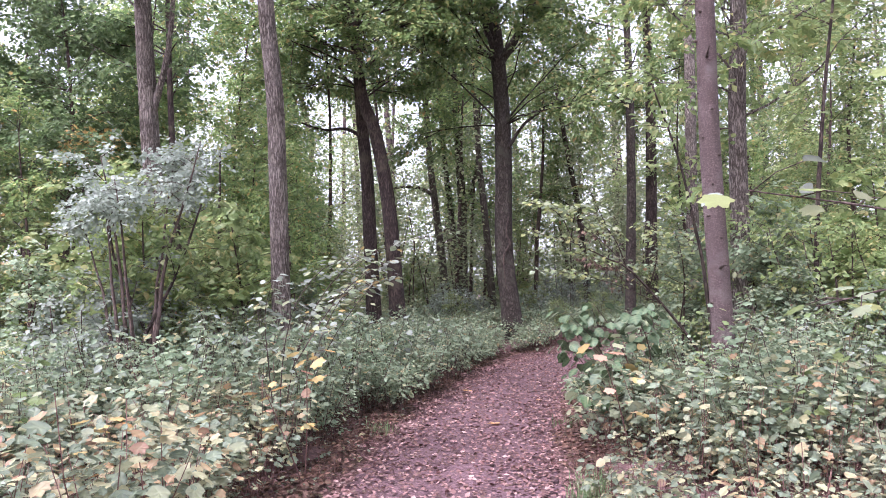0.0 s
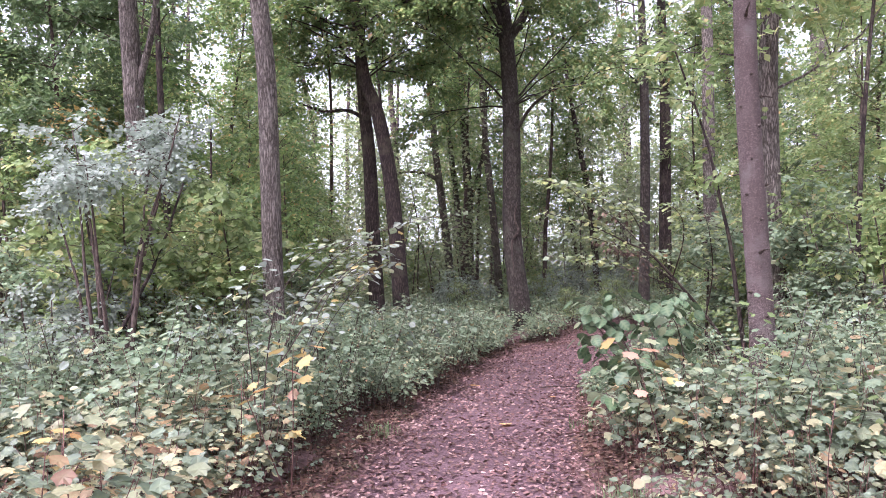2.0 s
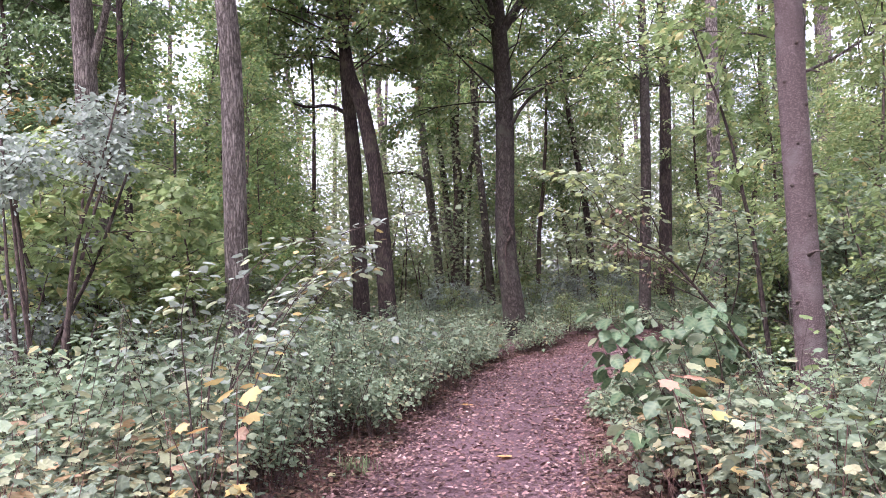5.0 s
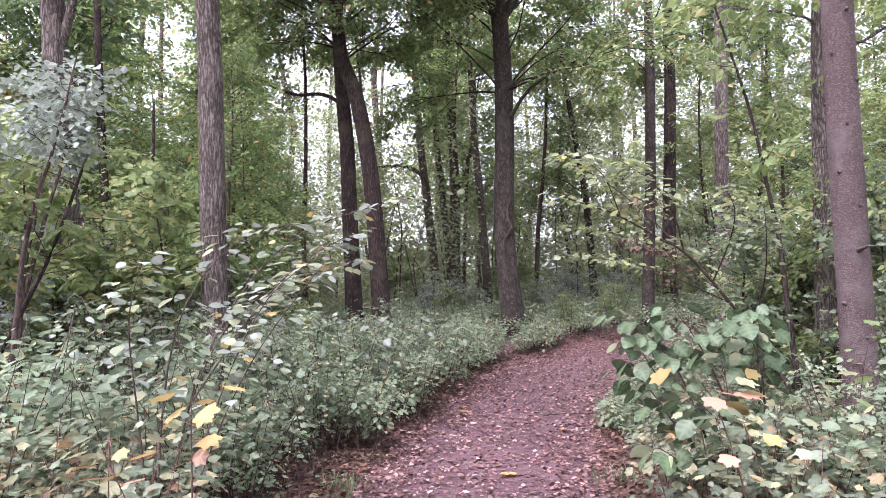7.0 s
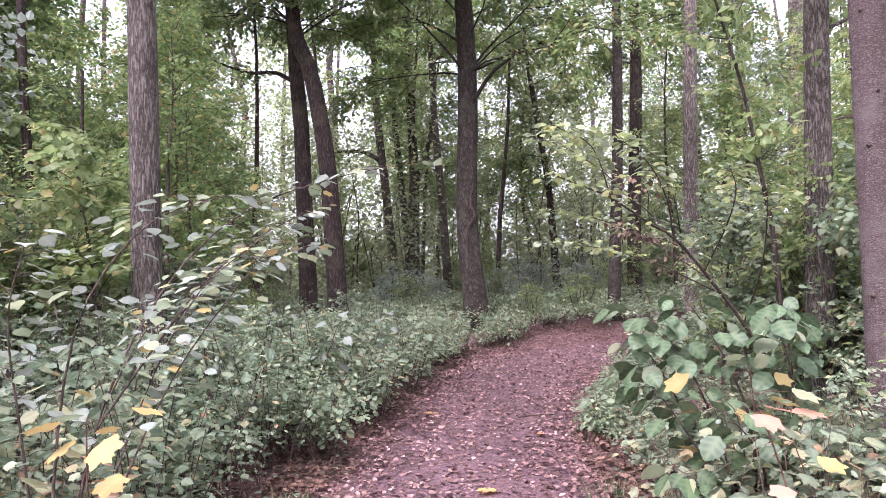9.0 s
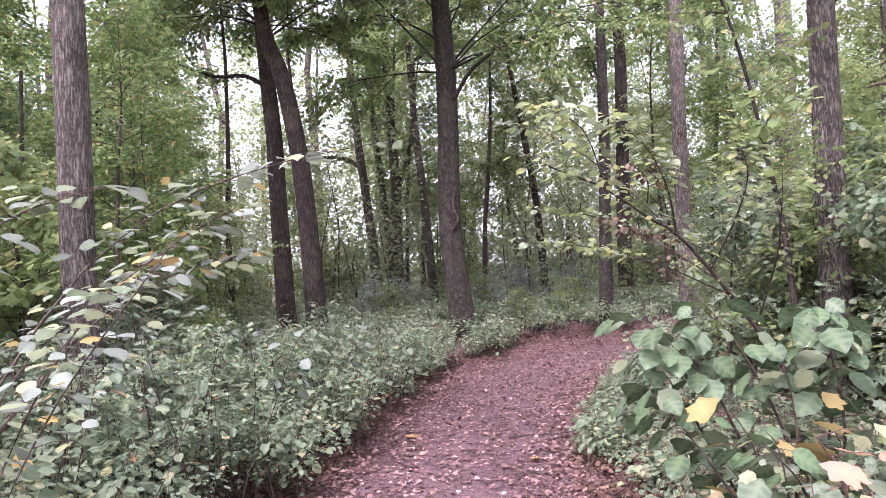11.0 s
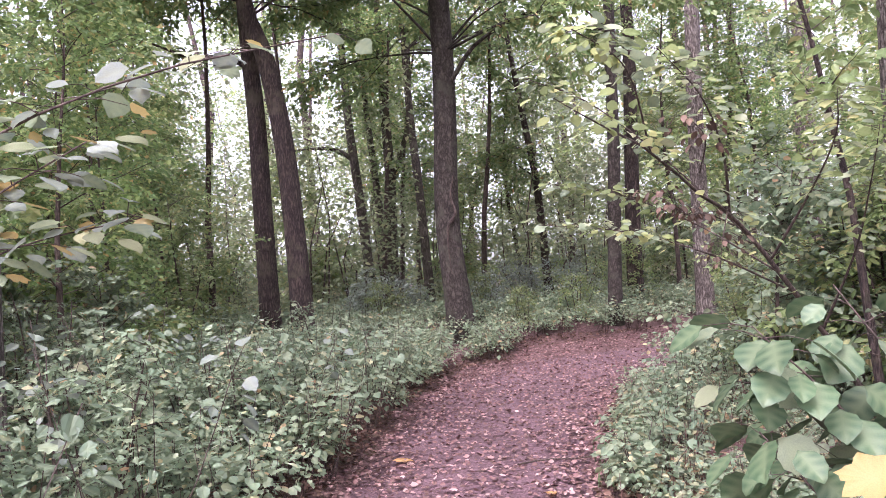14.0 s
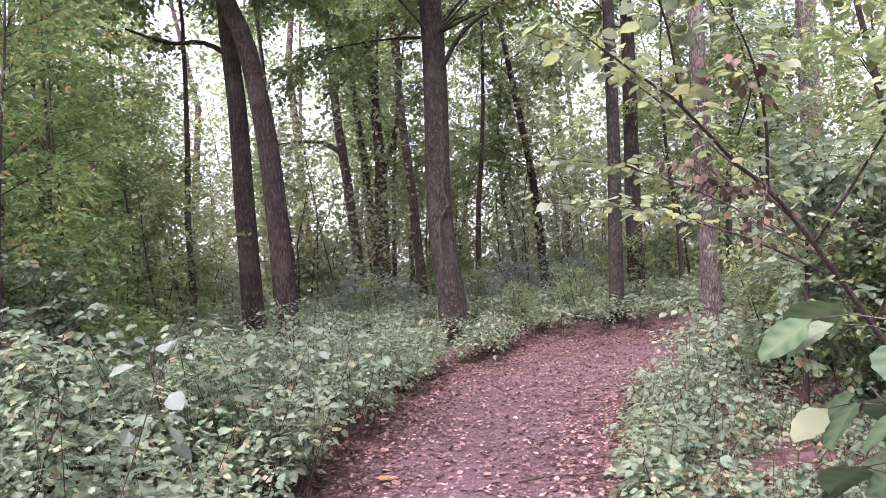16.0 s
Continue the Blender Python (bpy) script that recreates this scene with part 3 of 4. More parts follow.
# knots and dead stubs on the spruce
sx, sy = 2.83, 7.3
for i in range(46):
    z = 0.9 + i * 0.105 + rng.uniform(-0.04, 0.04)
    a = i * 2.4 + rng.uniform(-0.4, 0.4)
    long = rng.uniform(0.012, 0.03) if i % 7 else rng.uniform(0.12, 0.3)
    r0 = 0.112 * (1 - 0.82 * (z / 16) ** 1.5)
    o = spruce.matrix_basis.translation
    c = np.array([sx - o.x + 0.004 * (z - 3), sy - o.y, z - o.z])
    h = np.array([math.cos(a), math.sin(a), 0.15])
    p = [c + h * (r0 - 0.015), c + h * (r0 + long * 0.5), c + h * (r0 + long) + [0, 0, -0.1 * long]]
    part("knot", mesh_of("knot", *tube(p, [0.019, 0.013 if i % 7 else 0.007, 0.005], 6), M_TWIG), spruce)


# ---- tall undergrowth: young trees and shrubs built once and copied ----


def young_tree(name, label, height, spread_by, per, size, material, stems=1, low=0.7, count=18, length=1.4, kind="simple", lean=0.12):
    tr = thing(name, label, "young tree")
    wood, paths = Shape(), []
    for s in range(stems):
        a = rng.uniform(0, 6.28)
        h = height * rng.uniform(0.75, 1.0)
        p = branch_path((0.1 * math.cos(a) * (stems > 1), 0.1 * math.sin(a) * (stems > 1), -0.1), (lean * math.cos(a) * (2.2 if stems > 1 else 1), lean * math.sin(a) * (2.2 if stems > 1 else 1), 1), h, 0.02, 10, 0.05)
        v, f = tube(p, np.linspace(0.012 + 0.006 * height, 0.005, 10), 7)
        part("stem", mesh_of("stem", v, f, M_TWIG), tr)
        for i in range(count // stems + 1):
            u = (low + (h - low) * rng.random()) / h * 9
            k = min(int(u), 8)
            st = p[k] + (p[k + 1] - p[k]) * (u - k)
            b = rng.uniform(0, 6.28)
            L = length * rng.uniform(0.4, 1.1) * (1.1 - 0.6 * u / 9)
            q = branch_path(st, (math.cos(b), math.sin(b), rng.uniform(0.2, 1.0)), L, -0.06, 6, 0.11)
            wood.add(*tube(q, np.linspace(0.004 + 0.004 * L, 0.002, 6), 3))
            paths.append(q)
            for _ in range(2):
                j = rng.integers(1, 4)
                q2 = branch_path(q[j], q[j + 1] - q[j] + rng.normal(0, 0.15, 3), L * 0.5, -0.04, 4)
                wood.add(*tube(q2, np.linspace(0.003, 0.0015, 4), 3))
                paths.append(q2)
    tagged(part("twigwork", mesh_of("twigwork", *wood.arrays()[:2], M_TWIG), tr), kind="stuff")
    v, f, w = crown_leaves(paths, per, size, spread_by, kind, 0.1)
    tagged(part("foliage", mesh_of("foliage", v, f, material, w, True), tr), kind="stuff")
    return tr


def place(master, spots, group):
    """Puts the master at the first spot and copies of it at the others: (x, y, turn, scale)."""
    tagged(master, group=group)
    for i, (x, y, turn, s) in enumerate(spots):
        m = pose(x, y, float(rise(x, y)) - 0.03, 0, 0, turn) @ Matrix.Diagonal((s, s, s, 1))
        if i == 0:
            master.matrix_basis = m
        else:
            c = copy_thing(master, Matrix.Identity(4))
            c.matrix_basis = m


def scatter(n, x0, x1, y0, y1, clear=1.25, s0=0.8, s1=1.2, keep=()):
    out = []
    tries = 0
    while len(out) < n and tries < 4000:
        tries += 1
        x, y = rng.uniform(x0, x1), rng.uniform(y0, y1)
        if off_path(np.array(x), np.array(y)) < clear + (0.45 * float(1 - smooth(7.2, 9.6, y)) if x < 0 else 0.03) or (abs(x) < 0.9 and y < 7):
            continue
        if y < 14 and math.sin(x * 2.3 + 1.1 * math.sin(y * 1.7)) * math.sin(y * 2.1 + 0.8 * x) > 0.62:
            continue
        if any(a < x < b and c < y < d for a, b, c, d in keep):
            continue
        out.append((x, y, rng.uniform(0, 360), rng.uniform(s0, s1)))
    return out


# screen of young trees behind the herb layer
ytA = young_tree("young_maple", "young leafy tree with small mid-green leaves", 6.5, 0.13, 74, 0.095, M_CROWN, count=30, length=1.9)
ytB = young_tree("young_lime", "young leafy tree with bright yellow-green leaves", 5.0, 0.13, 74, 0.095, M_LIME, count=26, length=1.7)
ytC = young_tree("young_hornbeam", "young leafy tree with dark green leaves", 7.5, 0.14, 70, 0.10, M_CROWN_DARK, count=32, length=2.1)
ytD = young_tree("elder_shrub", "many-stemmed green shrub in the undergrowth", 3.0, 0.13, 50, 0.085, M_SAPLING, stems=5, low=0.3, count=30, length=1.1)
ytE = young_tree("elder_shrub", "many-stemmed lime green shrub in the undergrowth", 2.6, 0.13, 50, 0.085, M_LIME, stems=5, low=0.3, count=30, length=1.1)
ytF = young_tree("canopy_tree", "slim tree with a broad green crown", 11.5, 0.19, 62, 0.115, M_CROWN, low=3.2, count=64, length=2.9, lean=0.05)
ytG = young_tree("canopy_tree", "slim tree with a broad dark green crown", 12.5, 0.2, 66, 0.12, M_CROWN_DARK, low=3.8, count=70, length=3.0, lean=0.05)
ytH = young_tree("canopy_tree", "slim tree with a yellow-green crown", 10.0, 0.18, 62, 0.11, M_LIME, low=3.0, count=58, length=2.6, lean=0.06)
VIEW = [(-1.0, 4.2, 17.4, 24.0), (1.0, 3.4, 0, 17.4), (-4.3, -2.4, 6.9, 9.2)]
place(ytA, scatter(8, -11, -2.6, 11.5, 17, 1.4, 0.6, 0.95, VIEW) + scatter(7, 5.2, 13, 10.5, 20, 1.4, 0.5, 0.8) + scatter(7, -12, 14, 25, 36, 1.3, 0.8, 1.2) + [(-3.0, 13.8, 30, 0.72), (-4.3, 14.8, 120, 0.9), (-5.7, 13.2, 200, 0.9), (-3.2, 17.0, 300, 0.85), (-4.6, 18.4, 60, 1.05), (-6.6, 11.4, 10, 0.85)], "young trees of the wood")
place(ytB, scatter(10, -9, -2.6, 11, 18, 1.4, 0.6, 1.0, VIEW) + scatter(8, 4.6, 11, 9.5, 19, 1.4, 0.45, 0.8) + scatter(9, -11, 13, 24, 36, 1.3, 0.8, 1.3) + [(-3.4, 20.4, 15, 1.0), (-6.0, 16.6, 260, 1.1), (2.2, 25.0, 200, 1.0)] + [(-3.3, 10.9, 0, 0.7), (-4.5, 10.4, 80, 0.8), (-4.0, 12.3, 150, 0.85), (-5.4, 11.6, 220, 0.9), (-2.7, 13.0, 300, 0.7)], "young trees of the wood")
place(ytC, scatter(3, -13, -5, 13, 20, 1.4, 0.6, 1.0) + scatter(4, 6.5, 15, 13, 24, 1.4, 0.6, 0.9) + scatter(5, -22, 22, 28, 38, 1.3, 0.6, 0.8), "young trees of the wood")
place(ytD, scatter(13, -9, -2.6, 10.5, 16, 1.5, 0.5, 0.85) + scatter(18, 4.4, 9, 9.5, 15, 1.5, 0.45, 0.75) + scatter(12, -10, 12, 20.5, 30, 1.4, 0.5, 0.8) + [(-1.9, 8.3, 0, 0.52), (-2.7, 8.7, 90, 0.58), (-1.4, 9.0, 200, 0.5), (-3.5, 7.4, 40, 0.5), (-1.0, 10.6, 300, 0.45), (-2.3, 10.4, 130, 0.6), (2.35, 6.5, 20, 0.40), (2.9, 6.3, 130, 0.42), (3.5, 6.9, 260, 0.46), (3.9, 8.2, 10, 0.55), (4.9, 7.4, 80, 0.6), (0.2, 13.4, 10, 0.4), (-0.6, 14.6, 70, 0.5)], "shrubs of the undergrowth")
place(ytE, scatter(12, -8, -2.6, 10.5, 17, 1.5, 0.5, 0.9) + scatter(12, 4.6, 9, 10, 16, 1.5, 0.45, 0.7) + scatter(10, -10, 12, 19.8, 28, 1.4, 0.4, 0.7) + [(4.6, 10.4, 0, 0.9), (4.7, 8.7, 70, 0.95), (5.2, 9.8, 140, 1.0), (4.9, 11.8, 210, 1.0), (4.6, 13.0, 300, 0.6), (5.4, 8.2, 80, 0.9), (5.6, 11, 10, 1.1), (3.0, 18.8, 0, 0.4), (4.1, 19.2, 90, 0.45), (0.3, 19.6, 40, 0.45)], "shrubs of the undergrowth")
place(ytF, [(-7.2, 15.5, 10, 1), (1.6, 31.5, 70, 1.1), (5.2, 29.5, 220, 1.05), (0.9, 28.6, 300, 1.1), (-7.0, 29, 100, 1.2), (-0.6, 37, 10, 1.3), (-5.6, 20.0, 250, 0.95), (9.4, 15.6, 200, 0.85), (10.6, 30, 40, 1.15), (8.6, 20.5, 30, 0.85), (-13, 27, 20, 1.1)], "canopy trees of the wood")
place(ytG, [(-7.6, 13.6, 120, 0.95), (-8.8, 12.2, 30, 0.8), (-9.8, 24, 60, 1.1), (-9.6, 16.6, 300, 1.0), (12.5, 26, 200, 0.85)], "canopy trees of the wood")
place(ytH, [(-8.4, 19.2, 160, 1.05), (-2.4, 30.5, 210, 1.1), (-5.4, 24.4, 300, 1.0), (8.0, 33, 120, 1.25), (4.0, 38, 40, 1.3), (6.8, 13.4, 60, 0.75), (7.6, 22.2, 290, 0.9), (10.8, 18.5, 250, 0.85), (-17, 26, 100, 1.1)], "canopy trees of the wood")

yel = young_tree("young_maple", "young tree with a thin yellow autumn top", 6.2, 0.2, 26, 0.11, M_YELLOW, low=4.6, count=9, length=1.0)
place(yel, [(-6.5, 12.2, 0, 1.0)], "")

ytM = young_tree("young_maple", "leafy young maple with broad bright green leaves", 3.9, 0.12, 34, 0.115, M_LIME, low=1.3, count=20, length=1.3, kind="lobed")
place(ytM, [(-2.95, 10.2, 0, 0.9), (-4.1, 9.5, 90, 0.95), (-5.0, 10.4, 200, 1.1), (5.6, 9.2, 30, 0.9)], "young trees of the wood")

ytN = young_tree("young_maple", "young maple with layered pale green leaves", 2.9, 0.10, 62, 0.07, M_SAPLING, low=0.8, count=28, length=1.05, kind="ovate")
place(ytN, [(4.1, 10.7, 0, 0.85), (4.1, 8.1, 80, 0.7), (4.4, 9.3, 160, 0.95), (3.7, 11.3, 240, 1.0), (4.9, 10.0, 30, 1.1), (-2.3, 11.6, 50, 0.75), (-3.4, 12.6, 110, 0.95), (-1.6, 13.4, 200, 0.5), (-4.8, 11.8, 290, 1.0), (-5.4, 9.0, 10, 0.9)], "young trees of the wood")

ytT = young_tree("canopy_tree", "tall slim tree with a high green crown", 13.0, 0.18, 62, 0.115, M_CROWN, low=7.0, count=40, length=2.8, lean=0.04)
place(ytT, [(-3.4, 20.6, 90, 0.9), (-1.6, 23.6, 10, 1.0), (0.3, 26.0, 200, 1.05), (3.0, 24.5, 130, 1.0), (9.0, 22.6, 120, 1.0)], "canopy trees of the wood")

# pale shrub under the grey trunk
pale = young_tree("pale_shrub", "tall shrub with small pale silvery leaves on dark bent stems", 3.5, 0.12, 120, 0.05, M_PALE, stems=7, low=2.5, count=60, length=0.6, kind="ovate", lean=0.06)
place(pale, [(-3.5, 8.1, 20, 1.08)], "")
pale2 = young_tree("pale_shrub", "pale silvery shrub beyond a grey trunk", 2.2, 0.13, 75, 0.06, M_PALE, stems=5, low=0.6, count=40, length=0.9, kind="ovate")
place(pale2, [(-4.4, 8.6, 80, 0.95), (-0.2, 20.6, 10, 0.6), (2.4, 20.4, 80, 0.55), (3.6, 21.5, 190, 0.7), (4.9, 22, 140, 0.7), (0.9, 21.0, 220, 0.55)], "")

# ---- far woods ----


def far_woods():
    trunks, crowns = Shape(), []
    for i in range(64):
        a = rng.uniform(-1.0, 1.0)
        d = rng.uniform(34, 75)
        x, y = d * math.sin(a), d * math.cos(a)
        h = rng.uniform(18, 26)
        r = rng.uniform(0.1, 0.24)
        trunks.add(*tube([(x, y, 0.3), (x + rng.normal(0, 0.3), y, h * 0.5), (x + rng.normal(0, 0.6), y, h)], [r, r * 0.8, r * 0.2], 7))
    n = 150000
    a = rng.uniform(-0.8, 0.8, n)
    d = rng.uniform(36, 78, n)
    z = rng.random(n) ** 1.6 * 19 + 0.3
    clump = np.sin(a * 31 + d * 0.3) + np.sin(a * 57 + z * 0.9) + np.sin(z * 1.3 + d * 0.8)
    ok = clump > (-1.2 + z * 0.105)
    at = np.stack([d * np.sin(a), d * np.cos(a), z], 1)[ok]
    m = len(at)
    v, f, w = leaves("simple", at, flatway(m, 0.4), spread(m, 0.5), rng.uniform(0.18, 0.36, m))
    w1 = thing("far_woods", "distant woodland of bare trunks and green leaves", "woods", kind="stuff")
    part("trunks", mesh_of("trunks", *trunks.arrays()[:2], M_BARK_DARK), w1)
    part("foliage", mesh_of("foliage", v, f, M_CROWN, w, True), w1)


far_woods()


def behind_woods():
    """Plain woodland that closes the place behind and beside the walker, plus unseen overhead leaves that dim the near
    plants.
    """
    trunks = Shape()
    at = []
    for i in range(46):
        a = rng.uniform(1.25, 2 * math.pi - 1.25)
        d = rng.uniform(9, 30)
        x, y = d * math.sin(a), d * math.cos(a)
        if abs(x) < 2.2:
            continue
        h = rng.uniform(11, 17)
        r = rng.uniform(0.1, 0.2)
        trunks.add(*tube([(x, y, -0.1), (x, y, h * 0.5), (x + rng.normal(0, 0.5), y, h)], [r, r * 0.8, r * 0.2], 7))
        k = 420
        at.append(np.stack([x + rng.normal(0, 1.8, k), y + rng.normal(0, 1.8, k), rng.uniform(1, h, k)], 1))
    # unseen leaf screen added overhead to cut the light on the near herbs
    k = 7000
    over = np.stack([rng.uniform(-7, 10, k), rng.uniform(-8, 8.5, k), rng.uniform(9.0, 15, k)], 1)
    at.append(over[np.sin(over[:, 0] * 1.1 + over[:, 2]) + np.sin(over[:, 1] * 1.3 - over[:, 2] * 0.7) > -1.1])
    at = np.concatenate(at)
    m = len(at)
    v, f, w = leaves("simple", at, flatway(m, 0.4), spread(m, 0.6), rng.uniform(0.2, 0.4, m))
    w1 = thing("woods_behind", "woodland of slim trunks and green leaves, plus unseen overhead leaves added for shade", "woods", kind="stuff")
    part("trunks", mesh_of("trunks", *trunks.arrays()[:2], M_BARK_DARK), w1)
    part("foliage", mesh_of("foliage", v, f, M_CROWN, w, True), w1)


behind_woods()

# ---- herb layer: knee to waist high plants ----


def plant_shape(height, stems, per_stem, size, kind, tilt=0.3, lite=False):
    """One low plant: thin stems with leaves held level in tiers."""
    wood, at, way, up, sz = Shape(), [], [], [], []
    for s in range(stems):
        a = rng.uniform(0, 6.28)
        h = height * rng.uniform(0.55, 1.0)
        p = branch_path((0.05 * math.cos(a), 0.05 * math.sin(a), -0.06), (tilt * math.cos(a), tilt * math.sin(a), 1), h, 0.0, 7, 0.07)
        wood.add(*tube(p[::2] if lite else p, np.linspace(0.0045, 0.0018, 4 if lite else 7), 3 if lite else 4))
        for i in range(per_stem):
            u = (0.38 + 0.62 * rng.random() ** 0.6) * 6
            k = min(int(u), 5)
            st = p[k] + (p[k + 1] - p[k]) * (u - k)
            b = rng.uniform(0, 6.28)
            stalk = rng.uniform(0.6, 2.6) * size
            d = np.array([math.cos(b), math.sin(b), rng.uniform(-0.1, 0.5)])
            e = st + d * stalk
            if not lite:
                wood.add(*tube([st, e], [0.0012, 0.0008], 3))
            at.append(e)
            way.append(d + [0, 0, rng.normal(-0.5, 0.3)])
            up.append([rng.normal(0, 0.42), rng.normal(0, 0.42), 1])
            sz.append(size * (0.4 + 1.0 * rng.random() ** 1.4))
    return wood.arrays(), leaves(kind, at, way, up, sz)


def plant(name, label, category, height, stems, per_stem, size, kind, material, stem_material):
    (wv, wf, _), (v, f, w) = plant_shape(height, stems, per_stem, size, kind, lite=height < 1.5)
    ob = thing(name, label, category)
    tagged(part("stalkwork", mesh_of("stalkwork", wv, wf, stem_material), ob), kind="stuff")
    tagged(part("foliage", mesh_of("foliage", v, f, material, w, True), ob), kind="stuff")
    return ob


def herb_spots(n, x0, x1, y0, y1, s0, s1, clear=1.12):
    return scatter(n, x0, x1, y0, y1, clear, s0, s1)


near_kinds = [
    ("maple_seedling", "waist-high maple seedling with yellowing green leaves", 1.1, 6, 30, 0.066, "lobed", M_AUTUMN, M_STEM, 46, [(-4.5, -1.2, 3.6, 7.5, 44), (1.3, 4.5, 4.6, 7, 18)]),
    ("maple_seedling", "waist-high maple seedling with blue-green leaves", 1.15, 6, 36, 0.058, "lobed", M_SAPLING, M_TWIG, 60, [(-5, -0.9, 5.5, 12, 54), (1.7, 5, 5.0, 7.2, 26)]),
    ("bramble_clump", "low clump of mixed green and brown leaves", 0.55, 8, 24, 0.045, "ovate", M_AUTUMN, M_STEM, 60, [(-5, -0.7, 2.4, 8, 34), (1.0, 5, 2.6, 8, 30)]),
    ("hazel_seedling", "bushy seedling with rounded blue-green leaves", 1.1, 7, 38, 0.052, "round", M_SAPLING, M_TWIG, 60, [(-5.5, 0.4, 6.5, 14.5, 80), (4.0, 7.5, 8, 13, 34)]),
]
for name, label, h, st, per, size, kind, mat, smat, _, zones in near_kinds:
    for half in range(2):
        ob = plant(name, label, "seedling", h * (0.85 + 0.3 * half), st, per, size, kind, mat, smat)
        spots = []
        for x0, x1, y0, y1, n in zones:
            spots += herb_spots(n // 2, x0, x1, y0, y1, 0.8, 1.3)
        place(ob, spots, "seedlings of the herb layer")


shoot = plant("sapling_shoot", "tall leafy shoot with pale leaves above the herb layer", "seedling", 1.75, 3, 20, 0.075, "ovate", M_PALE, M_TWIG)
place(shoot, [(-1.0, 8.4, 0, 0.95), (-1.7, 7.6, 80, 1.0), (-2.9, 7.2, 200, 1.0), (-3.6, 6.4, 120, 0.9), (-0.6, 10.6, 30, 0.85), (-1.8, 10.5, 250, 1.0), (-4.4, 9.4, 10, 1.0), (4.2, 7.8, 60, 0.9), (3.4, 6.6, 150, 0.8), (5.0, 8.8, 90, 1.0), (-2.6, 11.6, 10, 1.0), (-3.4, 10.2, 140, 0.95)], "shoots in the herb layer")
shoot2 = plant("sapling_shoot", "tall leafy shoot with bright green maple leaves", "seedling", 1.7, 3, 16, 0.095, "maple", M_LIME, M_TWIG)
place(shoot2, [(-4.3, 6.2, 0, 1.0), (-3.3, 4.9, 50, 0.85), (2.2, 6.6, 0, 0.85), (2.5, 5.4, 120, 0.8), (3.6, 5.9, 200, 0.9), (-5.2, 7.3, 20, 1.1), (4.4, 6.6, 70, 1.0)], "shoots in the herb layer")


edge_bush = plant("edge_bush", "small leafy bush at the path's edge", "bush", 0.8, 7, 26, 0.05, "round", M_SAPLING, M_TWIG)
place(edge_bush, [(2.5, 10.7, 0, 1.0), (2.35, 10.2, 70, 0.8), (2.8, 11.4, 140, 0.95), (3.2, 12.2, 200, 1.0), (3.5, 12.9, 20, 1.15), (4.0, 13.4, 80, 1.2), (4.6, 13.9, 150, 1.2), (5.3, 14.1, 210, 1.3), (3.0, 11.9, 300, 0.9), (4.2, 13.0, 30, 1.3), (5.0, 13.2, 60, 1.4), (2.1, 9.2, 250, 0.6), (1.95, 8.4, 110, 0.6)], "bushes along the path")


low_herb = plant("ground_herb", "tiny low herb sprouting from leaf litter", "herb", 0.16, 4, 6, 0.035, "round", M_AUTUMN, M_STEM)
spots = []
while len(spots) < 120:
    x, y = (rng.uniform(-1.9, -0.4), rng.uniform(5.0, 10)) if len(spots) < 70 else (rng.uniform(1.6, 4.0), rng.uniform(7.2, 11.5))
    if off_path(np.array(x), np.array(y)) > 1.03:
        spots.append((x, y, rng.uniform(0, 360), rng.uniform(0.6, 1.5)))
place(low_herb, spots, "low herbs beside the path")


def dead_stems():
    """Fine dry stalks standing in the litter beside the path."""
    sh = Shape()
    n = 0
    while n < 4200:
        x, y = rng.uniform(-5.5, 6), rng.uniform(2.5, 13)
        o = off_path(np.array(x), np.array(y))
        if o < 1.0 or (abs(x) < 0.9 and y < 7):
            continue
        n += 1
        h = rng.uniform(0.12, 0.5) * (0.5 if o < 1.3 else 1)
        a = rng.uniform(0, 6.28)
        k = rng.uniform(0.1, 0.7) * h
        z = float(rise(x, y))
        sh.add(*tube([(x, y, z - 0.02), (x + 0.3 * k * math.cos(a), y + 0.3 * k * math.sin(a), z + h * 0.6), (x + k * math.cos(a), y + k * math.sin(a), z + h)], [0.003, 0.0024, 0.0012], 3))
    u = thing("dry_stalks", "fine reddish dry stalks standing in leaf litter", "stalks", kind="stuff")
    part("stalkwork", mesh_of("stalkwork", *sh.arrays()[:2], M_STEM), u)


def thicket():
    """Pale green brush between the far trunks."""
    sh = Shape()
    for i in range(170):
        x, y = rng.uniform(-17, 17), rng.uniform(23, 34)
        h = rng.uniform(2, 6)
        z = float(rise(x, y))
        sh.add(*tube([(x, y, z - 0.05), (x + rng.normal(0, 0.2), y, z + h * 0.5), (x + rng.normal(0, 0.5), y, z + h)], [0.03, 0.02, 0.006], 5))
    n = 125000
    x, y = rng.uniform(-13, 15, n), rng.uniform(22, 34, n)
    z = 0.5 + rng.random(n) ** 1.2 * 7.5
    clump = np.sin(x * 2.1 + y) + np.sin(x * 1.3 - z * 1.7) + np.sin(z * 2.3 + y * 1.1 + x * 0.6)
    ok = clump > (-0.9 + z * 0.17)
    ok &= ~((np.abs(x - 2.6) < 1.3) & (y < 26) & (z > 1.6))
    at = np.stack([x, y, z], 1)[ok]
    m = len(at)
    u = thing("thicket", "pale green brush between distant trunks", "brush", kind="stuff")
    part("stalkwork", mesh_of("stalkwork", *sh.arrays()[:2], M_TWIG), u)
    v, f, w = leaves("simple", at, flatway(m, 0.4), spread(m, 0.6), rng.uniform(0.11, 0.2, m))
    part("foliage", mesh_of("foliage", v, f, M_BRUSH, w, True), u)


dead_stems()
thicket()


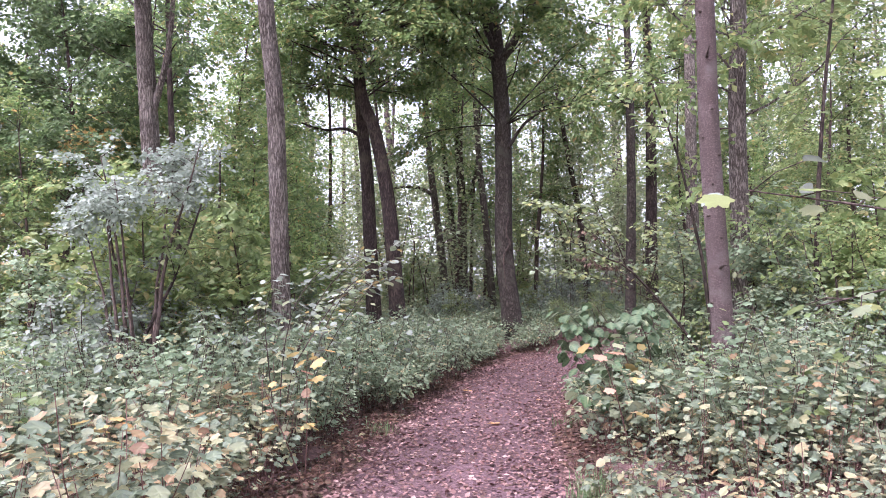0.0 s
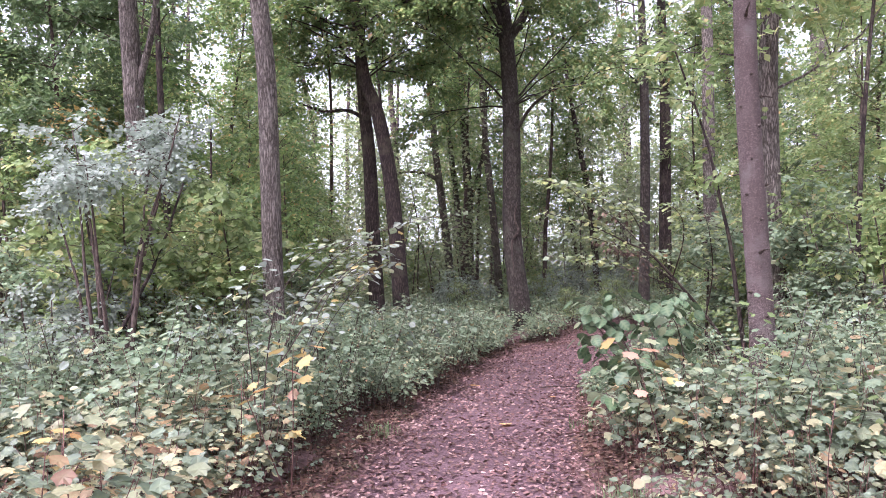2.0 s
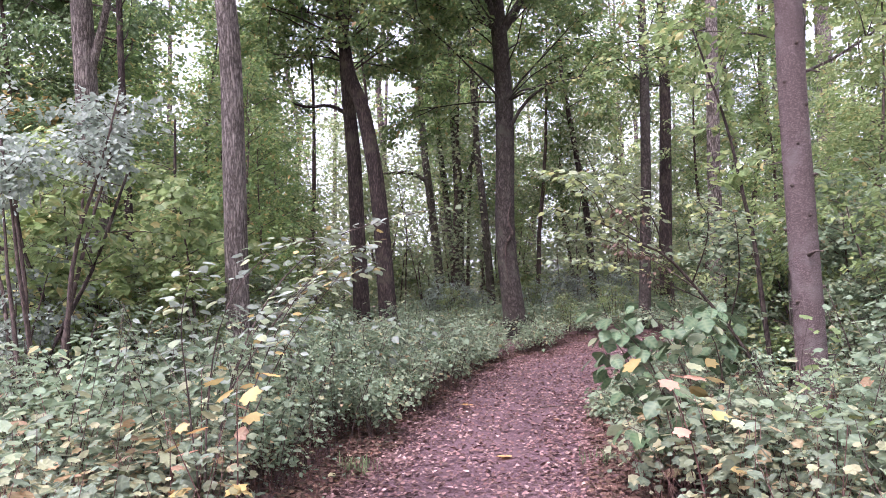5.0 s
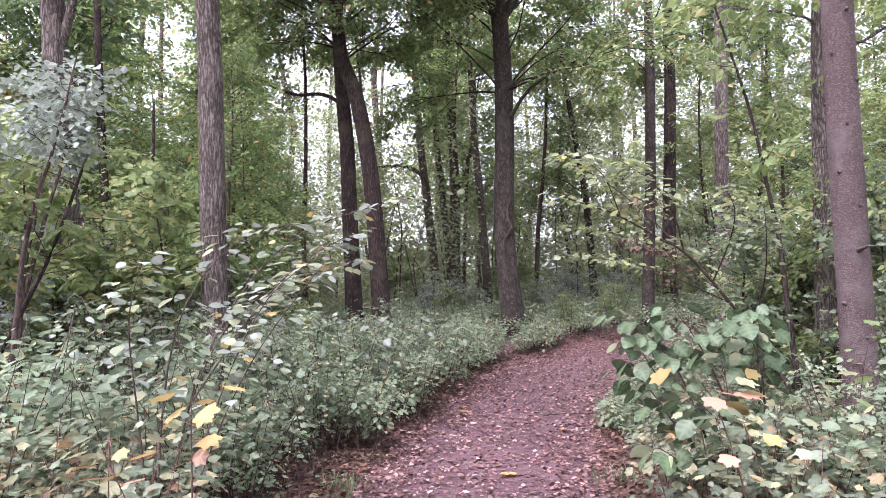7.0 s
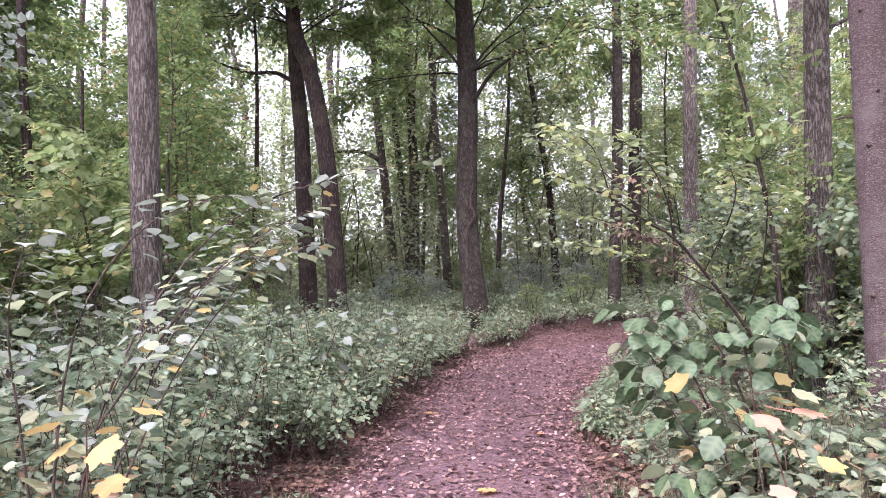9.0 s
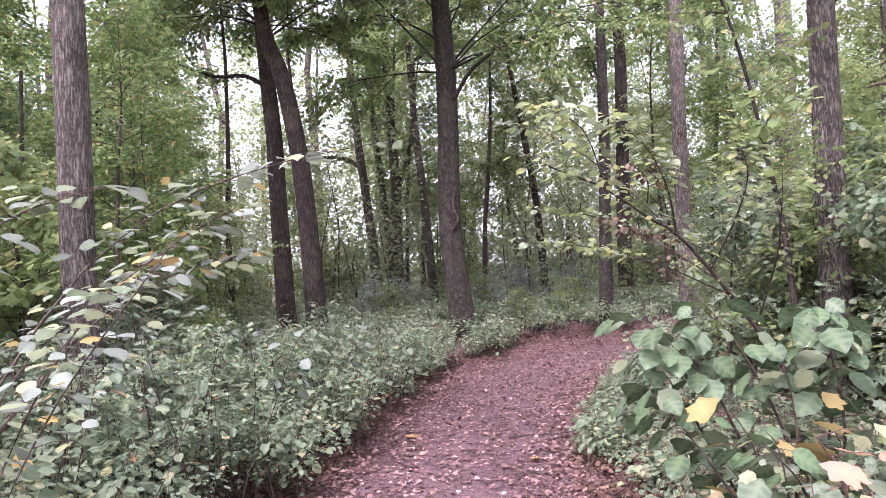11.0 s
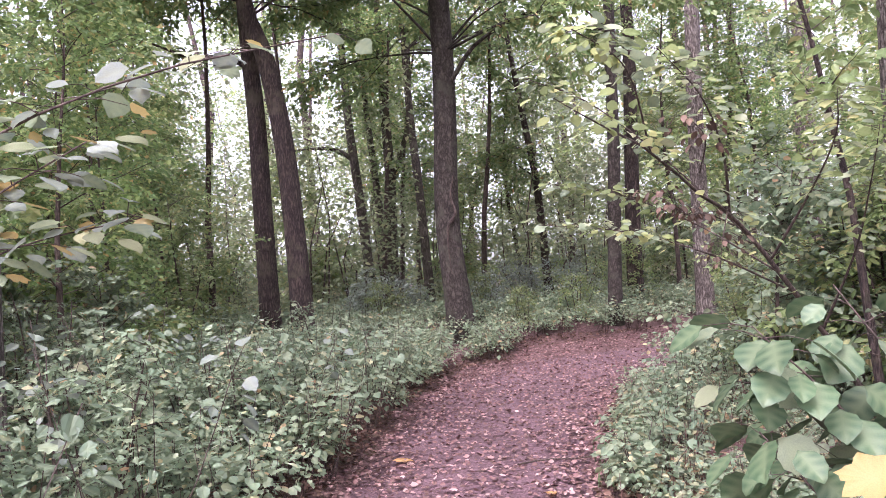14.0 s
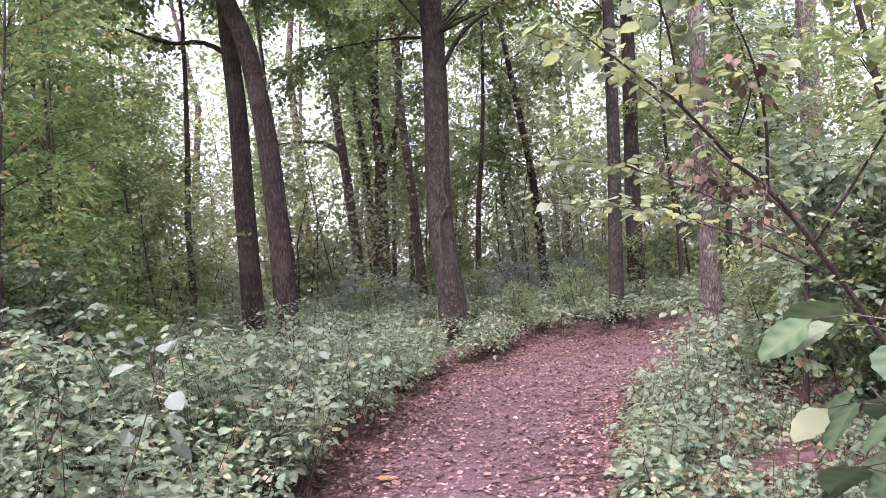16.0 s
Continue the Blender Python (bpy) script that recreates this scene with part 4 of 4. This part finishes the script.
def herb_layer():
    """The uncounted rest of the low plants."""
    for nm, label, mat, smat, specs in (
        ("undergrowth", "dense knee-high undergrowth of blue-green leaves", M_SAPLING, M_TWIG, [(260, -6, 1.1, 9.5, 17.0, 1.05, "ovate", 0.062), (270, -5.5, 0.6, 6.6, 11.5, 1.0, "ovate", 0.056), (100, -6, 0.6, 6.8, 12.0, 1.1, "lobed", 0.066), (160, -11, -5, 7, 17.5, 1.1, "simple", 0.07), (150, 1.8, 4.4, 7.6, 15.5, 0.4, "ovate", 0.05), (260, 4.2, 9, 8, 15.5, 0.85, "simple", 0.065), (800, -5, 9, 14.3, 22, 0.6, "simple", 0.075), (200, -10, 12, 20, 27, 0.8, "simple", 0.08)]),
        ("undergrowth", "knee-high undergrowth of yellowing and green leaves", M_AUTUMN, M_STEM, [(300, -6.5, -0.9, 2.0, 7.5, 0.8, "lobed", 0.064), (110, 1.0, 4.0, 2.0, 5.4, 0.5, "ovate", 0.05), (150, 1.4, 6, 4.6, 7.6, 0.75, "lobed", 0.062), (170, 1.8, 5, 7.6, 13, 0.32, "ovate", 0.06), (170, -8, -1.0, -7, 2.0, 0.75, "ovate", 0.075), (170, 1.0, 8, -7, 2.0, 0.7, "ovate", 0.075)]),
    ):
        sv, sf, sc, lv, lf, lw, lc = [], [], 0, [], [], [], 0
        for n, x0, x1, y0, y1, h, kind, size in specs:
            variants = [plant_shape(h * rng.uniform(0.8, 1.2), 5, 18 if kind == "lobed" else 27, size, kind, lite=True) for _ in range(4)]
            for i, (x, y, turn, s) in enumerate(scatter(n, x0, x1, y0, y1, 1.04, 0.6, 1.25)):
                (wv, wf, _), (v, f, w) = variants[i % 4]
                c, q = math.cos(radians(turn)) * s, math.sin(radians(turn)) * s
                m = np.array([[c, -q, 0], [q, c, 0], [0, 0, s]])
                o = np.array([x, y, float(rise(x, y))])
                sv.append(wv @ m.T + o)
                sf.append([tuple(j + sc for j in t) for t in wf])
                sc += len(wv)
                lv.append(v @ m.T + o)
                lf.append([tuple(j + lc for j in t) for t in f])
                lw.append(w)
                lc += len(v)
        u = thing(nm, label, "undergrowth", kind="stuff")
        part("stems", mesh_of("stems", np.concatenate(sv), [t for b in sf for t in b], smat), u)
        part("foliage", mesh_of("foliage", np.concatenate(lv), [t for b in lf for t in b], mat, np.concatenate(lw), True), u)


herb_layer()

# ---- fallen leaves ----


def litter():
    at, size = [], []
    for n, y0, y1, inner, lo, hi in ((44000, 3.0, 18.5, True, 0.018, 0.05), (1500, 3.0, 18.5, True, 0.04, 0.065), (6000, -7.0, 3.0, True, 0.04, 0.08), (52000, 2.5, 16, False, 0.03, 0.085), (14000, -7.0, 2.5, False, 0.05, 0.10)):
        x, y = rng.uniform(-6, 7.5, n * (7 if inner else 1)), rng.uniform(y0, y1, n * (7 if inner else 1))
        o = off_path(x, y)
        keep = ((o < 1.45) & (rng.random(len(x)) < 0.4 + 0.6 * smooth(0.35, 1.0, o))) if inner else (o > 1.0)
        x, y, o = x[keep][:n], y[keep][:n], o[keep][:n]
        z = rise(x, y) + np.where(o < 1.0, 0.012, 0.04)
        at.append(np.stack([x, y, z + rng.uniform(0, 0.014, len(x))], 1))
        size.append(rng.uniform(lo, hi, len(x)))
    at, size = np.concatenate(at), np.concatenate(size)
    # litter off the path gets a darker brown than litter on it
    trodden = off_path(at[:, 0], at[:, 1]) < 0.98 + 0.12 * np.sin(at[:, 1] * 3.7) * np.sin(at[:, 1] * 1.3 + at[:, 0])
    for pick, mat, label in ((trodden, M_LITTER, "reddish fallen leaves and leaf crumbs covering the path"), (~trodden, M_LITTER_DARK, "dark brown fallen leaves under the plants")):
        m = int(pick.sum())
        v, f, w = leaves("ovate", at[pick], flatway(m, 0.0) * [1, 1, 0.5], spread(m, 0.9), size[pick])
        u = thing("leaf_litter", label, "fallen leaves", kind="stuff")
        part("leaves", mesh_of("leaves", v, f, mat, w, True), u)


litter()
for k, (kind, n) in enumerate((("oval", 170), ("maple", 120))):
    v, f, w = LEAF[kind]
    me = mesh_of("dry_leaf", v, list(f), M_LITTER, w, True)
    done = 0
    while done < n:
        x, y = rng.uniform(-1.2, 3.2), rng.uniform(4.2, 13)
        if off_path(np.array(x), np.array(y)) > 1.1:
            continue
        done += 1
        ob = part("leaf", me, path)
        sz = rng.uniform(0.035, 0.065)
        ob.matrix_basis = pose(x, y, float(rise(x, y)) + 0.022, rng.normal(0, 9), rng.normal(0, 9), rng.uniform(0, 360)) @ Matrix.Diagonal((sz, sz, sz, 1))


def fallen(label, x, y, size, material, turn):
    v, f, w = leaves("maple", [(0, -size * 0.4, 0.01)], [(0, 1, 0.05)], [(0.1, 0.05, 1)], [size])
    ob = part("fallen_leaf", mesh_of("fallen_leaf", v, f, material, w, True))
    ob.matrix_basis = pose(x, y, float(rise(x, y)) + 0.02, 0, 0, turn)
    tagged(ob, label, "leaf")


fallen("large orange maple leaf lying on the path", 0.28, 10.95, 0.17, M_ORANGE, 30)
fallen("yellow-orange maple leaf lying on the path", 0.52, 8.15, 0.16, M_ORANGE, 100)
fallen("pale pink dry leaf at the path's edge", -0.66, 8.45, 0.12, M_RED, 200)
fallen("small orange leaf lying on the path", 1.23, 9.77, 0.09, M_ORANGE, 70)

# ---- shrubs close to the path, leaf by leaf ----


def blade(kind, material):
    v, f, w = LEAF[kind]
    return mesh_of(kind + "_leaf", v, list(f), material, w)


BLADES = {(k, m.name): blade(k, m) for k in ("hazel", "maple", "oval") for m in (M_HAZEL, M_YELLOW, M_ORANGE, M_RED, M_LIME, M_PALE, M_DRY, M_SAPLING)}


def aim(at, ahead, up, size):
    """Pose of a leaf: stalk at a place, tip ahead, blade up."""
    a = Vector(ahead).normalized()
    s = a.cross(Vector(up)).normalized()
    n = s.cross(a)
    m = Matrix((s, a, n)).transposed().to_4x4()
    return Matrix.Translation(at) @ m @ Matrix.Diagonal((size, size, size, 1))


def leafy_shrub(name, label, limbs, per, size, kinds, bark=M_TWIG, droop=0.35, category="shrub", face=0.3):
    """A shrub from its limbs, each a list of points with a radius and a share of the leaves; every leaf is a part."""
    x, y = limbs[0][0][0][:2]
    o = np.array([x, y, float(rise(x, y))])
    ob = thing(name, label, category, at=tuple(o))
    for pts, r, share in limbs:
        q = curve_points(np.array(pts, float) - o, 14)
        v, f = tube(q, np.linspace(r, 0.0016, 14), 6)
        part("branch", mesh_of("branch", v, f, bark), ob)
        for i in range(int(per * share)):
            u = (0.3 + 0.7 * rng.random() ** 0.8) * 13
            k = min(int(u), 12)
            st = q[k] + (q[k + 1] - q[k]) * (u - k)
            a = rng.uniform(0, 6.28)
            d = np.array([math.cos(a), math.sin(a), rng.uniform(-0.2, 0.35)])
            e = st + d * rng.uniform(0.03, 0.14)
            v, f = tube([st, (st + e) / 2 + [0, 0, 0.01], e], [0.0016, 0.0012, 0.001], 4)
            kind, mat = kinds[int(rng.random() ** 1.6 * len(kinds))]
            leaf = part("leaf", BLADES[(kind, mat.name)], ob)
            leaf.matrix_basis = aim(e, d + [0, 0, -droop], (rng.normal(0, face), rng.normal(0, face), 1), size * rng.uniform(0.65, 1.25))
            if i % 2 == 0:
                stalk = part("leaf_stalk", mesh_of("leaf_stalk", v, f, bark), leaf)
                stalk.matrix_parent_inverse = leaf.matrix_basis.inverted()
    return ob


leafy_shrub("hazel_shrub", "hazel shrub with large rounded pleated green leaves beside the path", [
    ([(1.79, 6.97, 0.00), (1.64, 6.92, 0.50), (1.46, 6.92, 0.98), (1.19, 6.97, 1.30)], 0.012, 1.0),
    ([(1.79, 6.97, 0.00), (1.79, 6.92, 0.62), (1.64, 6.92, 1.06), (1.44, 6.97, 1.40)], 0.012, 1.0),
    ([(1.79, 6.97, 0.00), (1.54, 6.82, 0.42), (1.32, 6.82, 0.78), (1.16, 6.92, 1.02)], 0.010, 0.9),
    ([(1.79, 6.97, 0.00), (1.94, 6.82, 0.60), (1.89, 6.72, 1.04), (1.74, 6.62, 1.26)], 0.010, 0.9),
    ([(1.79, 6.97, 0.00), (1.74, 6.72, 0.42), (1.58, 6.52, 0.68), (1.40, 6.42, 0.86)], 0.009, 0.8),
    ([(1.79, 6.97, 0.00), (1.54, 6.97, 0.54), (1.38, 7.07, 0.92), (1.24, 7.12, 1.16)], 0.009, 0.9),
    ([(1.79, 6.97, 0.00), (1.62, 6.72, 0.30), (1.40, 6.62, 0.45), (1.24, 6.62, 0.56)], 0.008, 0.8),
    ([(1.79, 6.97, 0.00), (1.99, 6.97, 0.72), (2.04, 6.97, 1.12), (1.94, 6.92, 1.34)], 0.010, 0.9),
], 40, 0.10, [("hazel", M_HAZEL), ("hazel", M_HAZEL), ("hazel", M_HAZEL), ("hazel", M_SAPLING), ("hazel", M_HAZEL)], droop=0.75, face=0.5)

leafy_shrub("maple_sapling", "slim maple sapling bearing broad yellow and pale green leaves", [
    ([(1.62, 6.75, 0.0), (1.55, 6.70, 0.45), (1.45, 6.6, 0.80), (1.33, 6.53, 0.98)], 0.006, 0.8),
    ([(1.62, 6.75, 0.0), (1.64, 6.72, 0.50), (1.58, 6.66, 0.78), (1.52, 6.64, 0.86)], 0.005, 0.8),
    ([(1.62, 6.75, 0.0), (1.70, 6.74, 0.60), (1.68, 6.70, 0.95), (1.60, 6.62, 1.12)], 0.005, 0.8),
], 7, 0.13, [("maple", M_YELLOW), ("maple", M_SAPLING), ("maple", M_YELLOW), ("maple", M_SAPLING)], bark=M_STEM, category="sapling", face=0.4)

leafy_shrub("hazel_shrub", "tall hazel shoot with pale leaves arching over the herb layer", [
    ([(-1.45, 6.15, 0), (-1.42, 6.12, 0.8), (-1.3, 6.08, 1.4), (-1.05, 6.1, 1.75), (-0.75, 6.12, 1.86)], 0.007, 1.1),
    ([(-1.45, 6.15, 0), (-1.38, 6.4, 0.9), (-1.18, 6.72, 1.5), (-0.86, 6.92, 1.86), (-0.4, 6.84, 2.02), (0.1, 6.8, 2.1)], 0.007, 1.3),
    ([(-1.38, 6.4, 0.9), (-1.05, 6.7, 1.45), (-0.78, 6.85, 1.72), (-0.5, 6.8, 1.86)], 0.005, 1.0),
    ([(-1.38, 6.4, 0.9), (-1.1, 6.8, 1.4), (-0.8, 7.0, 1.62), (-0.45, 7.05, 1.7)], 0.005, 1.0),
    ([(-1.45, 6.15, 0), (-1.5, 6.05, 0.9), (-1.5, 5.95, 1.4), (-1.4, 5.9, 1.72)], 0.0065, 1.0),
    ([(-1.45, 6.15, 0), (-1.2, 6.3, 0.9), (-0.98, 6.5, 1.45), (-0.72, 6.7, 1.72)], 0.006, 0.9),
    ([(-1.45, 6.15, 0), (-1.4, 6.4, 0.8), (-1.25, 6.65, 1.3), (-1.0, 6.85, 1.55)], 0.006, 0.9),
    ([(-1.45, 6.15, 0), (-1.2, 6.2, 0.7), (-0.95, 6.2, 1.2), (-0.58, 6.14, 1.66)], 0.006, 0.9),
], 52, 0.062, [("hazel", M_PALE), ("hazel", M_SAPLING), ("hazel", M_PALE), ("hazel", M_SAPLING), ("hazel", M_PALE), ("hazel", M_SAPLING), ("maple", M_YELLOW)])

leafy_shrub("hazel_limb", "slanting bare-stemmed hazel with lime green leaves at its tip", [
    ([(3.75, 9.8, 0), (3.45, 9.75, 0.55), (3.17, 9.7, 0.98), (2.72, 9.5, 1.48), (2.4, 9.37, 1.79), (2.08, 9.1, 1.9), (1.6, 8.6, 2.08), (1.2, 8.2, 2.15), (0.92, 7.9, 2.2)], 0.024, 1.2),
    ([(2.4, 9.37, 1.79), (2.2, 9.0, 2.1), (1.9, 8.6, 2.35), (1.5, 8.2, 2.5)], 0.010, 1.3),
    ([(2.72, 9.5, 1.48), (2.7, 9.0, 1.85), (2.55, 8.5, 2.1), (2.3, 8.1, 2.25)], 0.010, 1.2),
    ([(3.17, 9.7, 0.98), (3.1, 9.2, 1.5), (2.95, 8.8, 1.9), (2.8, 8.5, 2.15)], 0.010, 1.2),
    ([(1.6, 8.6, 2.08), (1.35, 8.2, 2.4), (1.0, 7.9, 2.5)], 0.006, 0.9),
    ([(2.95, 9.6, 1.25), (2.3, 9.5, 1.55), (1.7, 9.4, 1.72), (1.15, 9.3, 1.78)], 0.008, 1.2),
    ([(2.6, 9.45, 1.6), (2.1, 9.6, 2.2), (1.6, 9.6, 2.6), (1.15, 9.5, 2.75)], 0.008, 1.2),
    ([(2.8, 9.55, 1.4), (2.4, 9.8, 1.75), (1.9, 9.9, 2.0), (1.4, 9.9, 2.1)], 0.008, 1.2),
], 92, 0.062, [("hazel", M_LIME), ("hazel", M_SAPLING), ("oval", M_LIME), ("hazel", M_SAPLING), ("oval", M_SAPLING)], face=0.4)

leafy_shrub("dead_branch", "broken branch hung with curled dry brown leaves", [
    ([(2.45, 9.42, 1.72), (2.25, 9.3, 1.78), (2.0, 9.1, 1.78), (1.75, 9.0, 1.92)], 0.006, 1.6),
    ([(2.0, 8.9, 2.0), (1.85, 8.5, 2.12), (1.66, 8.3, 2.2)], 0.005, 0.5),
    ([(2.3, 9.2, 1.8), (2.2, 9.1, 1.6), (2.15, 9.05, 1.45)], 0.005, 0.5),
], 50, 0.045, [("oval", M_DRY), ("oval", M_DRY)], droop=1.2, category="branch")

leafy_shrub("overhanging_twig", "thin twig with pale lime leaves hanging over the path's edge", [
    ([(1.7, 1.75, 1.45), (1.35, 1.65, 1.6), (1.0, 1.55, 1.66), (0.68, 1.47, 1.70)], 0.004, 1.0),
    ([(1.35, 1.65, 1.6), (1.1, 1.6, 1.5), (0.85, 1.55, 1.45)], 0.003, 0.6),
    ([(1.7, 1.75, 0), (1.72, 1.76, 0.8), (1.7, 1.75, 1.45), (1.5, 1.72, 1.85), (1.15, 1.6, 2.0)], 0.006, 0.9),
], 16, 0.06, [("maple", M_LIME), ("oval", M_LIME), ("maple", M_SAPLING), ("oval", M_PALE)], category="twig")

leafy_shrub("maple_sapling", "leggy maple sapling with red and yellow leaves", [
    ([(1.5, 5.9, 0), (1.42, 5.88, 0.5), (1.3, 5.85, 0.9), (1.2, 5.8, 1.05)], 0.006, 1.0),
    ([(1.5, 5.9, 0), (1.55, 5.9, 0.4), (1.45, 5.95, 0.85)], 0.006, 0.8),
], 9, 0.12, [("maple", M_SAPLING), ("maple", M_YELLOW), ("maple", M_RED), ("maple", M_SAPLING)], bark=M_STEM, category="sapling")
leafy_shrub("maple_sapling", "leggy maple sapling with red and yellow leaves", [
    ([(-1.15, 5.7, 0), (-1.12, 5.7, 0.5), (-1.1, 5.65, 0.95), (-1.08, 5.6, 1.1)], 0.006, 1.0),
    ([(-1.15, 5.7, 0), (-1.3, 5.6, 0.5), (-1.45, 5.5, 0.95)], 0.006, 0.8),
], 12, 0.11, [("maple", M_YELLOW), ("maple", M_ORANGE), ("maple", M_SAPLING), ("maple", M_RED), ("maple", M_YELLOW)], bark=M_STEM, category="sapling")
leafy_shrub("maple_sapling", "leggy maple sapling with yellow leaves", [
    ([(-2.3, 4.6, 0), (-2.25, 4.6, 0.4), (-2.2, 4.65, 0.8)], 0.006, 1.0),
    ([(-2.3, 4.6, 0), (-2.1, 4.5, 0.4), (-1.9, 4.5, 0.75)], 0.006, 1.0),
], 14, 0.11, [("maple", M_YELLOW), ("maple", M_SAPLING), ("maple", M_YELLOW), ("maple", M_ORANGE)], bark=M_STEM, category="sapling")

# thin crooked stems that show dark against the green
for label, pts, r in (
    ("thin crooked dark sapling stem leaning across the wood", [(4.6, 9, 0), (4.74, 9, 2.06), (4.93, 9, 3.65), (5.16, 9, 5.1), (5.5, 9, 7)], 0.036),
    ("thin bent brown sapling stem", [(3.75, 9.9, 0), (3.65, 9.9, 1.2), (3.6, 9.9, 1.9), (3.5, 9.9, 2.5), (3.36, 9.9, 3.3), (3.0, 9.8, 4.4)], 0.034),
    ("thin leaning stem in the shrubs", [(-3.9, 8.4, 0), (-3.6, 8.3, 1.0), (-3.1, 8.2, 1.9), (-2.8, 8.2, 2.7)], 0.03),
    ("thin leaning stem in the shrubs", [(-3.6, 8.8, 0), (-3.7, 8.8, 1.1), (-4.1, 8.8, 2.1), (-4.2, 8.8, 3)], 0.028),
    ("thin upright dark stem in the shrubs", [(-3.95, 12.2, 0), (-3.9, 12.2, 2), (-3.85, 12.2, 4.2)], 0.05),
):
    p = curve_points(np.array(pts, float), 18)
    o = p[0].copy()
    ob = thing("bent_sapling", label, "sapling", at=tuple(o))
    v, f = tube(p - o - [0, 0, 0.03], np.linspace(r, r * 0.35, 18), 8, 0.05)
    part("stem", mesh_of("stem", v, f, M_BARK_DARK), ob)
    tw, paths = Shape(), []
    for i in range(12):
        k = rng.integers(8, 17)
        b = branch_path(p[k] - o, (rng.normal(), rng.normal(), 0.4), rng.uniform(0.3, 0.9), -0.04, 5)
        tw.add(*tube(b, np.linspace(0.005, 0.002, 5), 4))
        paths.append(b)
    tagged(part("twigwork", mesh_of("twigwork", *tw.arrays()[:2], M_TWIG), ob), kind="stuff")
    v, f, w = crown_leaves(paths, 45, 0.09, 0.1, "oval")
    tagged(part("foliage", mesh_of("foliage", v, f, M_LIME, w, True), ob), kind="stuff")

# fallen twig across the path
p = curve_points([(1.15, 10.55, 0.03), (1.4, 10.6, 0.035), (1.65, 10.58, 0.03), (1.85, 10.66, 0.03)], 10)
v, f = tube(p, np.linspace(0.008, 0.004, 10), 6)
tagged(part("fallen_twig", mesh_of("fallen_twig", v, f, M_TWIG)), "thin dark twig lying across the path", "twig")


def grass_tuft(x, y, n, height):
    at = np.stack([rng.normal(0, 0.08, n), rng.normal(0, 0.08, n), np.zeros(n)], 1)
    ob = thing("grass_tuft", "small tuft of fine green grass at the path's edge", "grass", "grass tufts", at=(x, y, float(rise(x, y)) - 0.01))
    sh = Shape()
    for q in at:
        a = rng.uniform(0, 6.28)
        h = height * rng.uniform(0.5, 1.1)
        d = np.array([math.cos(a), math.sin(a), 0]) * h * rng.uniform(0.2, 0.7)
        s = np.array([-math.sin(a), math.cos(a), 0]) * 0.003
        m, t = q + d * 0.35 + [0, 0, h * 0.65], q + d + [0, 0, h * 0.85]
        sh.add([q - s, q + s, m + s * 0.8, m - s * 0.8, t], [(0, 1, 2, 3), (3, 2, 4)])
    v, f, w = sh.arrays()
    tagged(part("grass", mesh_of("grass", v, f, M_GRASS, w, True), ob), kind="stuff")


for x, y, n, h in ((1.0, 5.1, 130, 0.24), (1.12, 5.5, 90, 0.2), (0.98, 4.7, 80, 0.22), (1.95, 10.4, 110, 0.26), (1.75, 9.9, 90, 0.2), (-0.75, 7.9, 60, 0.2), (1.3, 7.9, 60, 0.18)):
    grass_tuft(x, y, n, h)


# dark cracked scar down the oak's trunk
oak = bpy.data.objects["oak_tree"]
o = oak.matrix_basis.translation
seam = np.array([(1.70, 18.8, 3.5), (1.62, 18.8, 3.1), (1.70, 18.8, 2.75), (1.56, 18.8, 2.55), (1.52, 18.8, 2.2), (1.56, 18.8, 1.6)])
seam[:, 1] -= 0.262
v, f = tube(curve_points(seam - np.array(o), 24), np.interp(np.linspace(0, 1, 24), [0, 0.3, 0.5, 0.7, 1], [0.008, 0.03, 0.045, 0.03, 0.008]), 7, 0.3)
part("scar", mesh_of("scar", v, f, M_TWIG), oak, "dark cracked scar in the bark")
